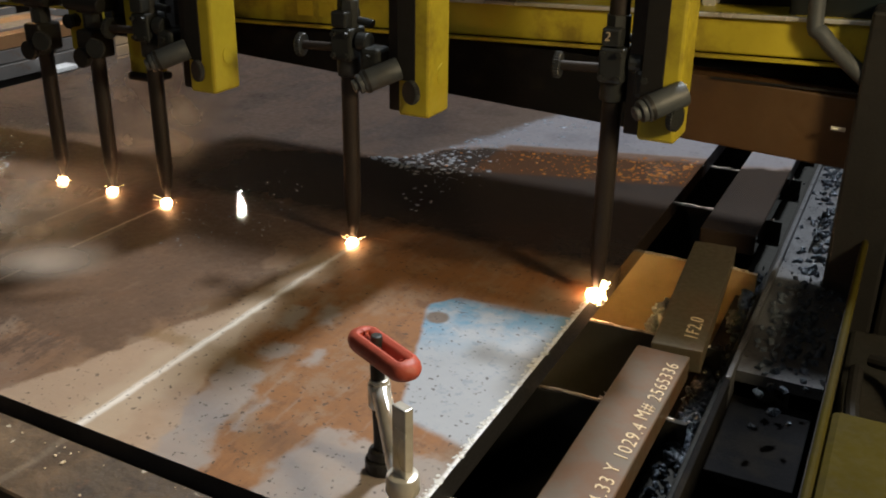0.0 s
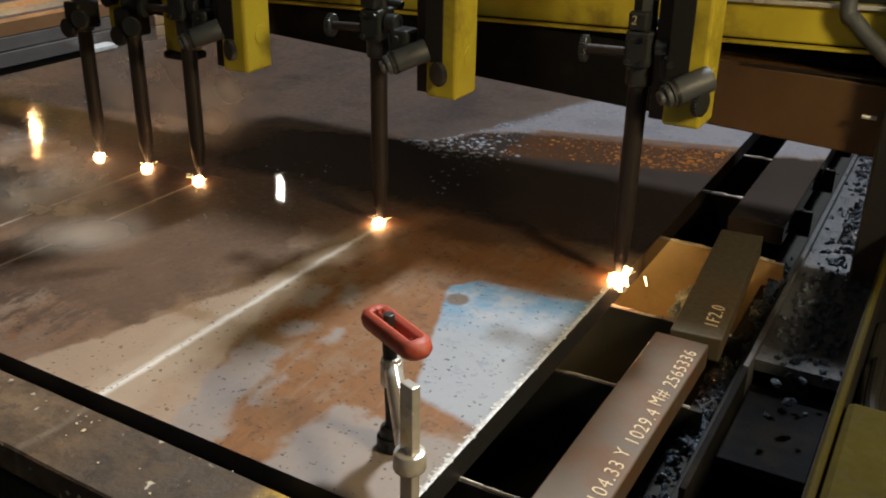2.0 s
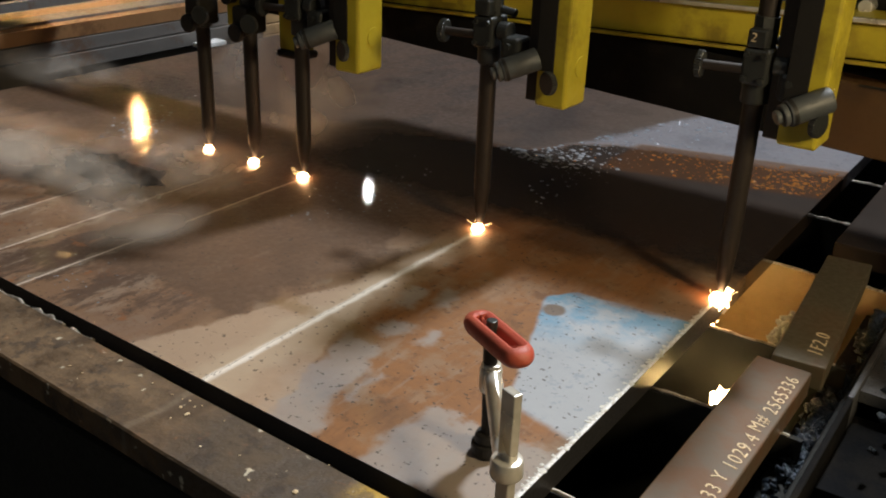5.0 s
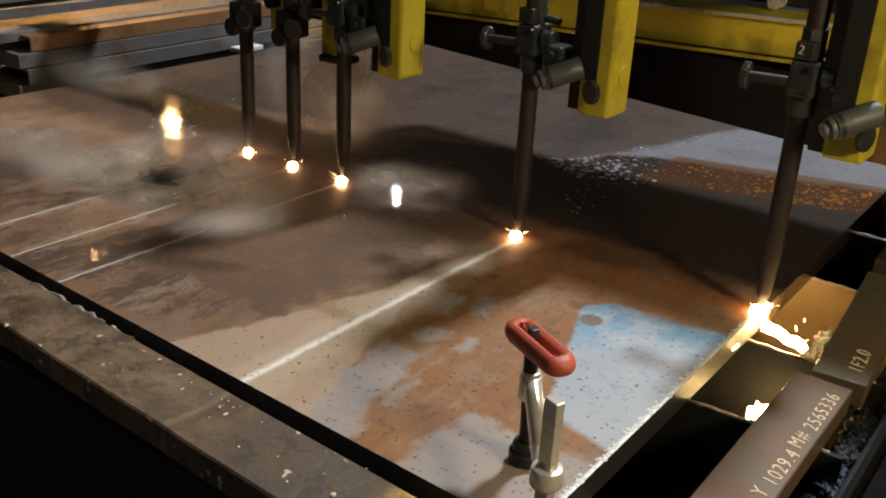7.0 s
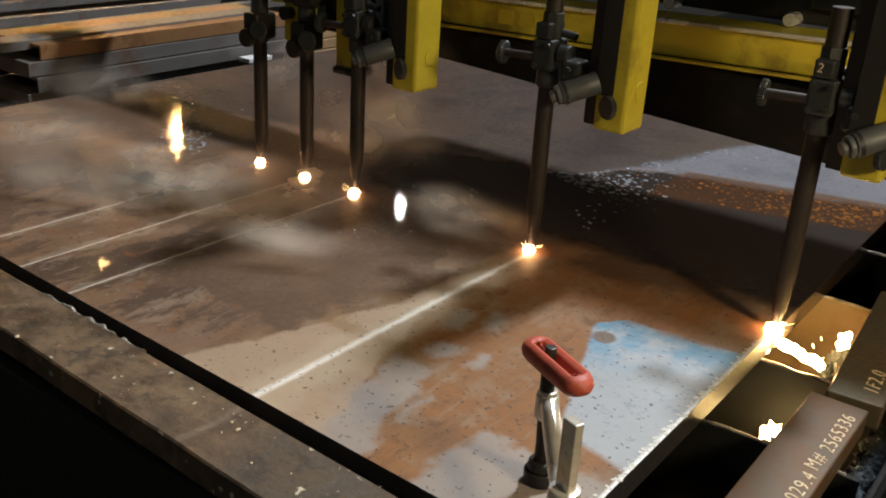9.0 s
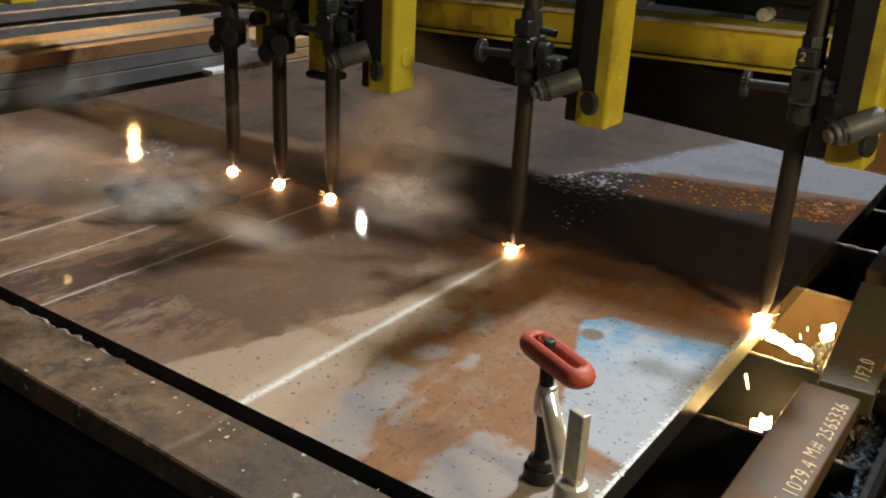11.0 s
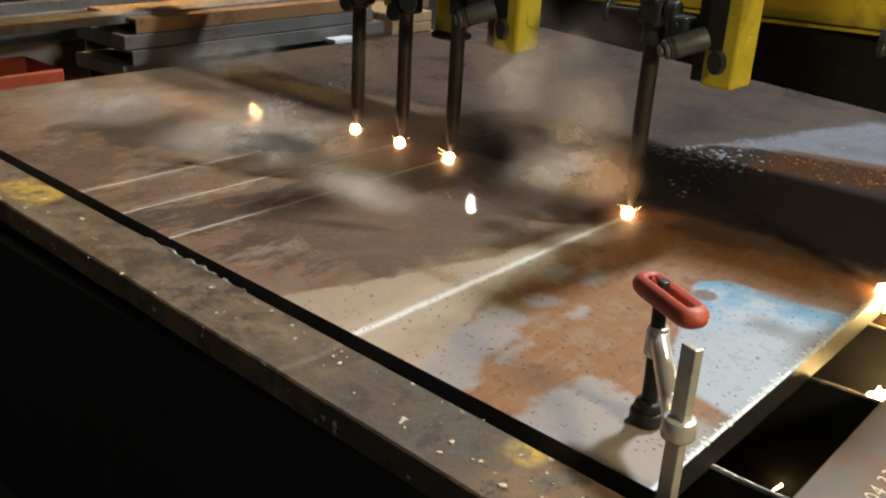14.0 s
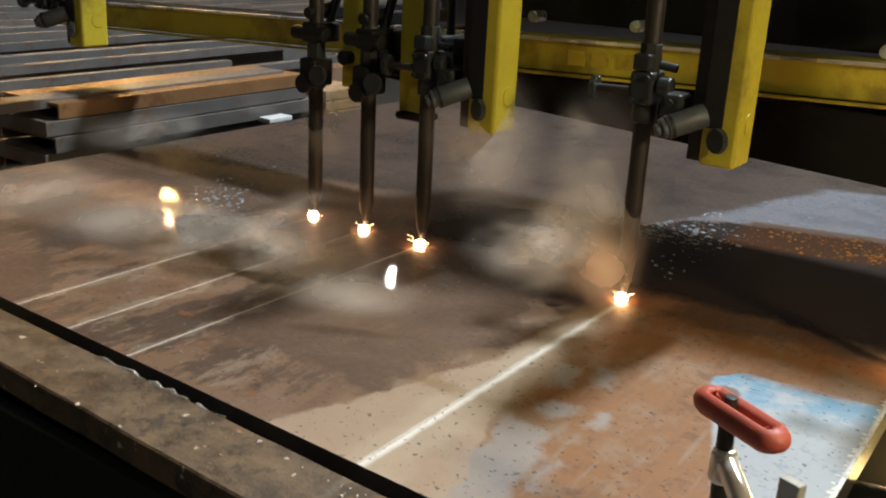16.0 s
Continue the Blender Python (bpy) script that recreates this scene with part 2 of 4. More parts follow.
    n.t.links.new(beaded.outputs[0], n.bsdf.inputs["Coat Normal"])
    return n.finish(col, rough, 0.0, **{"Coat Weight": wet, "Coat Roughness": 0.022, "Coat IOR": 1.33, "Specular IOR Level": n.math("SUBTRACT", n.step(wet_shade, 0.0, 1.0, 0.33, 0.05), n.math("MULTIPLY", far_ground, 0.20))})


def strip_material():
    n = Nodes("scrap_strip_steel")
    x, y = n.axes(0.05, 9.0)
    grain, broad = n.noise(70, 6, 0.65), n.step(n.noise(8, 7, 0.72), 0.36, 0.64)
    col = n.mix(broad, (0.045, 0.026, 0.012), (0.150, 0.094, 0.046))
    col = n.mix(n.math("MULTIPLY", n.patch(x, y, -0.97, -0.69, 0.5, 0.72, 0.04), 0.75), col, (0.050, 0.037, 0.024))
    col = n.mix(n.math("MULTIPLY", n.step(n.noise(19, 6, 0.72), 0.58, 0.66), 0.5), col, (0.20, 0.085, 0.028))
    col = n.mix(n.math("MULTIPLY", n.step(n.noise(14, 6, 0.7), 0.55, 0.62), 0.7), col, (0.028, 0.018, 0.012))
    col = n.mix(n.math("MULTIPLY", n.patch(x, y, -1.14, -1.0, 0.5, 0.72, 0.05), 0.06), col, (0.26, 0.21, 0.14))
    for x0, x1 in ((-0.70, -0.655), (-2.02, -1.86)):
        worn = n.step(n.noise(30, 5, 0.7), 0.40, 0.58, 0.2, 0.8)
        col = n.mix(n.math("MULTIPLY", n.patch(x, y, x0, x1, 0.64, 0.72, 0.015), worn), col, (0.45, 0.29, 0.03))
    col = n.mix(n.math("MULTIPLY", n.step(n.noise(38, 3, 0.5), 0.66, 0.72), 0.8), col, (0.55, 0.50, 0.38))
    col = n.mix(n.math("MULTIPLY", n.step(n.noise(52, 3, 0.5), 0.66, 0.72), 0.8), col, (0.04, 0.025, 0.015))
    off = n.math("ABSOLUTE", n.math("SUBTRACT", x, KERFS[3] + 0.01))
    col = n.mix(n.math("MULTIPLY", n.step(off, 0.010, 0.002), 0.10), col, (0.45, 0.40, 0.31))
    n.bump(n.math("ADD", grain, n.math("MULTIPLY", broad, 1.2)), 0.3, 0.004)
    return n.finish(col, n.step(broad, 0.35, 0.65, 0.55, 0.8), 0.0)


def bar_material():
    n = Nodes("rusty_bar_steel")
    broad, grain = n.noise(11, 5, 0.6), n.noise(110, 5, 0.6)
    col = n.mix(n.step(broad, 0.38, 0.62), (0.088, 0.068, 0.046), (0.110, 0.054, 0.023))
    col = n.mix(n.math("MULTIPLY", grain, 0.5), col, (0.098, 0.068, 0.044))
    n.bump(grain, 0.05, 0.003)
    return n.finish(col, n.step(broad, 0.3, 0.7, 0.36, 0.6), 0.15, **{"Specular IOR Level": 0.3})


M_PLATE, M_STRIP, M_BAR = plate_material(), strip_material(), bar_material()
M_YELLOW = plain("yellow_machine_paint", (0.53, 0.44, 0.022), 0.42, 0.0, 0.4, 9.0, (0.12, 0.075, 0.012), 0.75)
M_BROWN = plain("brown_painted_steel", (0.020, 0.0125, 0.005), 0.55, 0.0, 0.4, 7.0, (0.02, 0.012, 0.008), 0.6)
M_TRAY_LIT = plain("tray_paint_lit", (0.085, 0.044, 0.013), 0.5, 0.0, 0.4, 7.0, (0.02, 0.012, 0.008), 0.6)
M_BLACK = plain("black_oily_steel", (0.020, 0.019, 0.018), 0.5, 0.1, 0.5, 14.0, shine=0.3)
M_DARK = plain("dark_machine_steel", (0.046, 0.050, 0.050), 0.40, 0.4, 0.5, 30.0)
M_TORCH = plain("smoked_torch_tube", (0.038, 0.029, 0.024), 0.5, 0.3, 0.45, 22.0)
n = Nodes("zinc_plated_steel")
M_ZINC = n.finish(n.mix(n.step(n.noise(14, 4, 0.6), 0.35, 0.7), (0.70, 0.69, 0.65), (0.50, 0.47, 0.40)), n.step(n.noise(9, 3), 0.3, 0.7, 0.20, 0.36), 0.5)
M_RED = plain("red_rubber_grip", (0.42, 0.075, 0.042), 0.5, 0.0, 0.25, 40.0, (0.10, 0.03, 0.02), 0.5)
M_SLAG = plain("grey_slag", (0.40, 0.40, 0.43), 0.32, 0.5, 0.7, 60.0, (0.02, 0.02, 0.022), 0.5, 0.6)
M_TABLE = plain("sooty_table_steel", (0.028, 0.028, 0.026), 0.65, 0.0, 0.5, 10.0, shine=0.08)
M_RAIL = plain("worn_rail_steel", (0.105, 0.108, 0.118), 0.34, 0.25, 0.6, 16.0, (0.018, 0.016, 0.016), 0.9, 0.3, 0.5)
M_FLOOR = plain("oily_concrete", (0.06, 0.056, 0.05), 0.7, 0.0, 0.4, 3.0)
M_WALL = plain("sooty_hall_wall", (0.05, 0.05, 0.052), 0.8, 0.0, 0.4, 0.8)
n = Nodes("stock_steel")
which, worn, fine = n.add("ShaderNodeObjectInfo").outputs["Random"], n.noise(5, 6, 0.65), n.noise(60, 4)
# orange bars: rusty tone that also stands for sodium light on the stock
base = n.mix(n.step(which, 0.54, 0.58), n.mix(worn, (0.085, 0.080, 0.076), (0.21, 0.192, 0.178)), n.mix(worn, (0.17, 0.085, 0.036), (0.36, 0.20, 0.085)))
base = n.mix(n.step(which, 0.74, 0.80), base, n.mix(worn, (0.06, 0.06, 0.062), (0.17, 0.165, 0.16)))
base = n.mix(n.math("MULTIPLY", n.step(n.noise(9, 6, 0.7), 0.52, 0.64), 0.6), base, (0.12, 0.055, 0.022))
n.bump(fine, 0.12, 0.003)
M_STOCK = n.finish(base, n.step(fine, 0.2, 0.8, 0.36, 0.6), 0.35)
M_WOOD = plain("timber_dunnage", (0.42, 0.27, 0.12), 0.7, 0.0, 0.4, 12.0, (0.15, 0.08, 0.03), 0.4)
M_CHALK = plain("pale_paint_marker", (0.66, 0.54, 0.36), 0.8, 0.0, 0.2, 90.0, (0.30, 0.18, 0.08), 0.5)
M_HOSE = plain("grey_hose", (0.070, 0.078, 0.086), 0.5, 0.1, 0.3, 30.0)
M_GLASS_DARK = plain("dark_screen_glass", (0.012, 0.018, 0.02), 0.12, 0.0, 0.2, 4.0, relief=0.0)
M_RED_BOX = plain("red_orange_paint", (0.38, 0.06, 0.02), 0.5, 0.0, 0.3, 12.0)
M_BAR_DARK = plain("olive_mill_scale", (0.105, 0.088, 0.055), 0.5, 0.2, 0.4, 9.0, (0.10, 0.05, 0.02), 0.5)
M_SLAT_LIT = plain("spark_lit_slat_steel", (0.30, 0.20, 0.09), 0.55, 0.1, 0.4, 14.0, (0.09, 0.03, 0.015), 0.5)
M_FACE = plain("burnt_cut_face", (0.030, 0.030, 0.034), 0.45, 0.2, 0.4, 40.0)
M_CRUMB = plain("wet_slag_crumbs", (0.085, 0.105, 0.135), 0.28, 0.4, 0.7, 60.0, (0.012, 0.014, 0.018), 0.6, 0.6)
# near-black colour that stands for shade on tray, beam and near rail
M_SHADE_BLACK = plain("shade_black", (0.010, 0.010, 0.011), 0.8, 0.0, 0.5, 20.0, shine=0.03)
M_DROSS = plain("pale_dross", (0.62, 0.62, 0.60), 0.5, 0.0, 0.3, 90.0, (0.2, 0.18, 0.16), 0.3)
M_BEAD = plain("dull_dross_bead", (0.60, 0.54, 0.46), 0.30, 0.6, 0.6, 70.0, (0.10, 0.06, 0.03), 0.8, 0.4)
# yellow paint with the shade over the end truck put into its colour
M_YELLOW_SHADED = plain("yellow_paint_shaded", (0.045, 0.036, 0.004), 0.7, 0.0, 0.5, 8.0, shine=0.04)
M_FADED = plain("faded_stencil", (0.42, 0.33, 0.012), 0.5, 0.0, 0.35, 60.0, (0.14, 0.09, 0.01), 0.6)
M_WHITE = plain("lamplit_offcut", (0.85, 0.85, 0.85), 0.3, 0.2, 0.1, 20.0, dirty=0.1)
M_LUMP = glow("glowing_slag", (1.0, 0.60, 0.20), 55.0)
M_STREAM = glow("molten_stream", (1.0, 0.58, 0.17), 200.0)
M_CORE = glow("white_hot_cut", (1.0, 0.44, 0.17), 100.0)
M_SPARK = glow("flying_spark", (1.0, 0.55, 0.20), 26.0)
M_FLAME = glow("preheat_flame", (1.0, 0.50, 0.22), 9.0)
n = Nodes("clear_water")
M_WATER = n.finish((0.55, 0.60, 0.68), 0.04, 0.0, **{"Transmission Weight": 0.6, "IOR": 1.33, "Coat Weight": 1.0, "Coat Roughness": 0.03})
# orange base colour stands for sodium lamp glints in the beads
n = Nodes("lamp_tinted_water")
M_LAMP_TINT_WATER = n.finish((0.42, 0.17, 0.035), 0.06, 0.0, **{"Transmission Weight": 0.3, "IOR": 1.33, "Coat Weight": 1.0, "Coat Roughness": 0.05})

# ---------------------------------------------------------------- mesh helpers


def box(bm, x0, x1, y0, y1, z0, z1, bevel=0.0):
    r = bmesh.ops.create_cube(bm, size=1, matrix=Matrix.LocRotScale(((x0 + x1) / 2, (y0 + y1) / 2, (z0 + z1) / 2), None, (x1 - x0, y1 - y0, z1 - z0)))
    if bevel:
        edges = list({e for v in r["verts"] for e in v.link_edges})
        bmesh.ops.bevel(bm, geom=edges, offset=bevel, segments=2, affect="EDGES", profile=0.5)
    return bm


def rod(bm, a, b, r0, r1=None, seg=20, bevel=0.0):
    """A round bar from a to b."""
    a, b = Vector(a), Vector(b)
    m = Matrix.Translation((a + b) / 2) @ (b - a).to_track_quat("Z", "Y").to_matrix().to_4x4()
    r = bmesh.ops.create_cone(bm, cap_ends=True, segments=seg, radius1=r0, radius2=r0 if r1 is None else r1, depth=(b - a).length, matrix=m)
    if bevel:
        rims = [e for e in {e for v in r["verts"] for e in v.link_edges} if any(len(f.verts) > 4 for f in e.link_faces)]
        bmesh.ops.bevel(bm, geom=rims, offset=bevel, segments=2, affect="EDGES", profile=0.5)
    return bm


def knurled(bm, centre, axis, radius, width, teeth=28):
    """A knob with teeth round its rim."""
    q = Vector(axis).to_track_quat("Z", "Y").to_matrix().to_4x4()
    rings = []
    for z in (-width / 2, -width / 2 + 0.002, width / 2 - 0.002, width / 2):
        k = 0.93 if abs(z) > width / 2 - 0.001 else 1.0
        ring = []
        for i in range(teeth * 2):
            a = math.pi * i / teeth
            rr = radius * k * (1.0 if i % 2 else 0.92)
            ring.append(bm.verts.new(Vector(centre) + (q @ Vector((rr * math.cos(a), rr * math.sin(a), z)))))
        rings.append(ring)
    for p, s in zip(rings, rings[1:]):
        for i in range(len(p)):
            j = (i + 1) % len(p)
            bm.faces.new((p[i], p[j], s[j], s[i]))
    bm.faces.new(rings[0][::-1]), bm.faces.new(rings[-1])
    return bm


def tube(bm, points, radius, seg=12, flat=1.0):
    """A bent tube through points, with rounded corners from a Catmull-Rom curve."""
    pts = [Vector(p) for p in points]
    line = []
    for i in range(len(pts) - 1):
        p0, p1, p2, p3 = pts[max(i - 1, 0)], pts[i], pts[i + 1], pts[min(i + 2, len(pts) - 1)]
        for k in range(6):
            t = k / 6
            line.append(0.5 * (2 * p1 + (p2 - p0) * t + (2 * p0 - 5 * p1 + 4 * p2 - p3) * t * t + (3 * p1 - p0 - 3 * p2 + p3) * t ** 3))
    line.append(pts[-1])
    rings = []
    for i, p in enumerate(line):
        d = (line[min(i + 1, len(line) - 1)] - line[max(i - 1, 0)]).normalized()
        q = d.to_track_quat("Z", "Y")
        rings.append([bm.verts.new(p + q @ Vector((radius * math.cos(2 * math.pi * k / seg), flat * radius * math.sin(2 * math.pi * k / seg), 0))) for k in range(seg)])
    for a, b in zip(rings, rings[1:]):
        for k in range(seg):
            bm.faces.new((a[k], a[(k + 1) % seg], b[(k + 1) % seg], b[k]))
    bm.faces.new(rings[0][::-1]), bm.faces.new(rings[-1])
    return bm


def part(name, bm, material, parent=None, label="", smooth=False):
    bmesh.ops.recalc_face_normals(bm, faces=bm.faces)
    me = bpy.data.meshes.new(name)
    bm.to_mesh(me), bm.free()
    me.materials.append(material)
    if smooth:
        me.shade_smooth()
        me.set_sharp_from_angle(angle=radians(35))
    ob = new(name, me)
    if parent:
        ob.parent = parent
    if label:
        ob["label"] = label
    return ob


def thing(name, label, category, group="", kind=""):
    return tagged(new(name), label, category, group, kind)


def bm_new():
    return bmesh.new()


# ---------------------------------------------------------------- the hall
tagged(part("floor", box(bm_new(), -16, 10, -8, 18, -0.2, 0.0), M_FLOOR), "dark oily concrete hall floor", "floor", kind="structure")
tagged(part("wall_north", box(bm_new(), -16, 10, 18, 18.3, 0, 9), M_WALL), "dark sooty workshop wall", "wall", kind="structure")
tagged(part("wall_south", box(bm_new(), -16, 10, -8.3, -8, 0, 9), M_WALL), "dark sooty workshop wall", "wall", kind="structure")
tagged(part("wall_west", box(bm_new(), -16.3, -16, -8, 18, 0, 9), M_WALL), "dark sooty workshop wall", "wall", kind="structure")
tagged(part("wall_east", box(bm_new(), 10, 10.3, -8, 18, 0, 9), M_WALL), "dark sooty workshop wall", "wall", kind="structure")
tagged(part("ceiling", box(bm_new(), -16, 10, -8, 18, 9, 9.3), M_WALL), "dark workshop roof", "ceiling", kind="structure")

# ---------------------------------------------------------------- cutting table
SLAT_TOP = 0.655
table = thing("cutting_table", "sooty steel cutting table with upright slats under the plate", "cutting table")
part("front_panel", box(bm_new(), -3.0, -0.20, 0.575, 0.60, 0.0, 0.64, 0.003), M_TABLE, table)
part("side_panel", box(bm_new(), -0.262, -0.24, 0.60, 4.4, 0.0, 0.66, 0.003), M_TABLE, table)
part("side_panel", box(bm_new(), -2.96, -2.93, 0.60, 4.4, 0.0, 0.64, 0.003), M_TABLE, table)
part("back_panel", box(bm_new(), -3.0, -0.20, 4.4, 4.43, 0.0, 0.64, 0.003), M_TABLE, table)
part("trough_floor", box(bm_new(), -2.93, -0.262, 0.60, 4.4, 0.30, 0.33), M_TABLE, table)
for k, y in enumerate((0.875, 1.21, 1.474, 1.84, 2.18, 2.52, 2.86, 3.2, 3.54, 3.88, 4.22)):
    bm = bm_new()
    m = 40
    top = [0.004 * noise.noise((i * 0.9, k * 3.1, 0)) - (0.006 if noise.noise((i * 0.37, k * 7.7, 2)) > 0.25 else 0) for i in range(m + 1)]
    for i in range(m):
        x0, x1 = -2.92 + 2.64 * i / m, -2.92 + 2.64 * (i + 1) / m
        v = [bm.verts.new(p) for p in ((x0, y - 0.005, 0.33), (x1, y - 0.005, 0.33), (x1, y + 0.005, 0.33), (x0, y + 0.005, 0.33),
                                       (x0, y - 0.005, SLAT_TOP + min(0, top[i])), (x1, y - 0.005, SLAT_TOP + min(0, top[i + 1])),
                                       (x1, y + 0.005, SLAT_TOP + min(0, top[i + 1])), (x0, y + 0.005, SLAT_TOP + min(0, top[i])))]
        for f in ((0, 1, 5, 4), (2, 3, 7, 6), (4, 5, 6, 7)):
            bm.faces.new([v[q] for q in f])
    # slat beyond the edge cut has spark glow put into its colour
    slat = part("slat", bm, M_SLAT_LIT if k == 3 else M_TABLE, table)
    bm = tube(bm_new(), [(-2.9 + 2.6 * i / 40, y + 0.001 * noise.noise((i * 1.3, k, 5)), SLAT_TOP + min(0, top[i]) + 0.001) for i in range(41)], 0.0030, 6)
    for v in bm.verts:
        v.co += Vector((0, 1, 1)) * 0.0022 * noise.noise(v.co * 60)
    part("crusted_crest", bm, M_BEAD, slat, "pale crusted slat edge")

# ---------------------------------------------------------------- plate with its cuts
plate = thing("steel_plate", "large wet rusty steel plate with parallel torch cuts", "steel plate")
bm = bm_new()
T0, W = PLATE_Z - 0.045, 0.0002
cuts = [PLATE_LEFT, *KERFS, PLATE_RIGHT]
box(bm, PLATE_LEFT, -0.520, CUT_Y, PLATE_FAR, T0, PLATE_Z, 0.002)
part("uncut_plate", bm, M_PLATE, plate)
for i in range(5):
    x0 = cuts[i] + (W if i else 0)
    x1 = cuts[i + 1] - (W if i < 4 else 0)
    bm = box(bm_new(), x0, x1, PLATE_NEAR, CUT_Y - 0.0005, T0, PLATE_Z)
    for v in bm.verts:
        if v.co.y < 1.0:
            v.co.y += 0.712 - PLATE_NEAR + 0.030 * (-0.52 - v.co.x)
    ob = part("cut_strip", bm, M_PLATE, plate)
    ob.data.materials.append(M_FACE)
    for f in ob.data.polygons:
        f.material_index = 1 if abs(f.normal.z) < 0.5 else 0

# frayed dross along the trimmed edge
random.seed(5)
bm = bm_new()
for i in range(220):
    y = random.uniform(0.74, 1.46)
    r = random.uniform(0.0008, 0.0021) * (1.7 if i % 4 == 0 else 1.0)
    m = Matrix.LocRotScale((PLATE_RIGHT - random.uniform(0.001, 0.012), y, PLATE_Z + r * 0.1), Euler((0, 0, random.random() * 6)), (r * random.uniform(0.7, 2.2), r * random.uniform(0.7, 2.5), r * 0.35))
    bmesh.ops.create_icosphere(bm, subdivisions=1, radius=1, matrix=m)
part("dross", bm, M_DROSS, plate, "bright frayed dross along the cut edge")["kind"] = "stuff"

strip = thing("scrap_strip", "rusty trimmed steel strip with pale spatter", "steel strip")
bm = bm_new()
N = 60
rows = []
for i in range(N + 1):
    x = -2.86 + (2.86 - 0.37) * i / N
    lean = -0.5 - x
    y0, y1 = 0.551 + 0.042 * lean + 0.002 * noise.noise((x * 8, 0, 0)), 0.677 + 0.034 * lean + 0.002 * noise.noise((x * 11, 4, 0))
    rows.append([bm.verts.new(p) for p in ((x, y0, T0), (x, y0, PLATE_Z - 0.003), (x, y0 + 0.003, PLATE_Z), (x, y1 - 0.002, PLATE_Z), (x, y1, PLATE_Z - 0.002), (x, y1, T0))])
for a, b in zip(rows, rows[1:]):
    for k in range(6):
        bm.faces.new((a[k], b[k], b[(k + 1) % 6], a[(k + 1) % 6]))
bm.faces.new(rows[0]), bm.faces.new(rows[-1][::-1])
part("strip_body", bm, M_STRIP, strip)
for x0, x1 in ((-1.58, -1.46), (-1.45, -1.36), (-1.34, -1.28)):
    pts = [(x0 + (x1 - x0) * k / 9, 0.678 + 0.034 * (-0.5 - x0) - 0.034 * (x1 - x0) * k / 9 + 0.003 * noise.noise((k * 0.8, x0, 0)), PLATE_Z - 0.003) for k in range(10)]
    bm = tube(bm_new(), pts, 0.0042, 10)
    for v in bm.verts:
        v.co += Vector((0, 1, 0.7)) * 0.0050 * noise.noise(v.co * 45)
    part("dross_bead", bm, M_BEAD, strip, "pale solidified dross bead", True)
bm = bm_new()
for i in range(34):
    x = random.gauss(-0.85, 0.2) if i % 3 else random.uniform(-2.0, -0.45)
    r = 0.001 + 0.0035 * random.random() ** 3
    m = Matrix.LocRotScale((x, random.uniform(0.585, 0.685), PLATE_Z + 0.001), Euler((0, 0, random.random() * 6)), (r * random.uniform(1, 2.4), r, r * 0.5))
    bmesh.ops.create_icosphere(bm, subdivisions=1, radius=1, matrix=m)
part("spatter", bm, M_CHALK, strip, "pale weld spatter")["kind"] = "stuff"


def writing(text, place, size, turn, parent, upright=0):
    """Hand lettering, a part for each word."""
    x = 0.0
    for word in text.split():
        cu = bpy.data.curves.new("writing", "FONT")
        cu.body, cu.size, cu.extrude, cu.offset = word, size, 0.0003, -0.0002
        cu.align_y, cu.space_character, cu.shear = "CENTER", 1.18, 0.12
        tmp = new("writing", cu)
        me = bpy.data.meshes.new_from_object(tmp.evaluated_get(bpy.context.evaluated_depsgraph_get()))
        bpy.data.objects.remove(tmp)
        me.materials.clear()
        me.materials.append(M_CHALK)
        ob = new("writing", me)
        ob.matrix_basis = pose(*place, upright, 0, turn) @ pose(x, 0.002 * math.sin(40 * x), 0, 0, 0, 1.5 * math.sin(60 * x))
        ob.parent = parent
        ob["label"] = "hand-drawn pale marker writing"
        x += max(v.co.x for v in me.vertices) + size * 0.42


def flat_bar(label, x0, x1, y0, y1, z1, m, material=None):
    ob = thing("flat_bar", label, "steel bar", "cut flat bars")
    part("bar_body", box(bm_new(), x0, x1, y0, y1, z1 - 0.043, z1, 0.0025), material or M_BAR, ob)
    ob.matrix_basis = m
    return ob


near_bar = flat_bar("rusty flat steel bar with pale marker dimensions", -0.045, 0.045, -0.40, 0.35, 0.0, pose(-0.357, 0.992, 0.699, 0, 0, -0.3))
writing("69PB | | 6.448 X 104.33 Y 1029.4  M# 2565336", (0.026, -0.385, 0.0006), 0.031, 90, near_bar)
far_bar = flat_bar("brown flat steel bar on the table slats", -0.043, 0.043, -0.245, 0.245, 0.0, pose(-0.356, 1.604, 0.702, 0, 0, 4.3), M_BAR_DARK)
writing("1F2.0", (0.018, -0.21, 0.0006), 0.034, 90, far_bar)

remnant = tagged(part("plate_remnant", box(bm_new(), -0.425, -0.305, 1.93, 4.2, T0, PLATE_Z, 0.003), M_PLATE), "grey steel remnant strip beyond an open slot", "steel strip")

# side rail and ledge of the table
rail = thing("side_rail", "worn wet steel rail plate with an oblong slot", "rail", kind="structure")
bm = bm_new()
for x0, x1, y0, y1 in ((-0.236, -0.196, 1.35, 4.4), (-0.176, -0.102, 1.35, 4.4), (-0.196, -0.176, 1.35, 1.92), (-0.196, -0.176, 2.20, 4.4)):
    box(bm, x0, x1, y0, y1, 0.670, 0.690)
part("rail_plate", bm, M_RAIL, rail)
part("rail_lip", box(bm_new(), -0.246, -0.2365, 1.30, 4.4, 0.640, 0.702, 0.002), M_RAIL, rail)
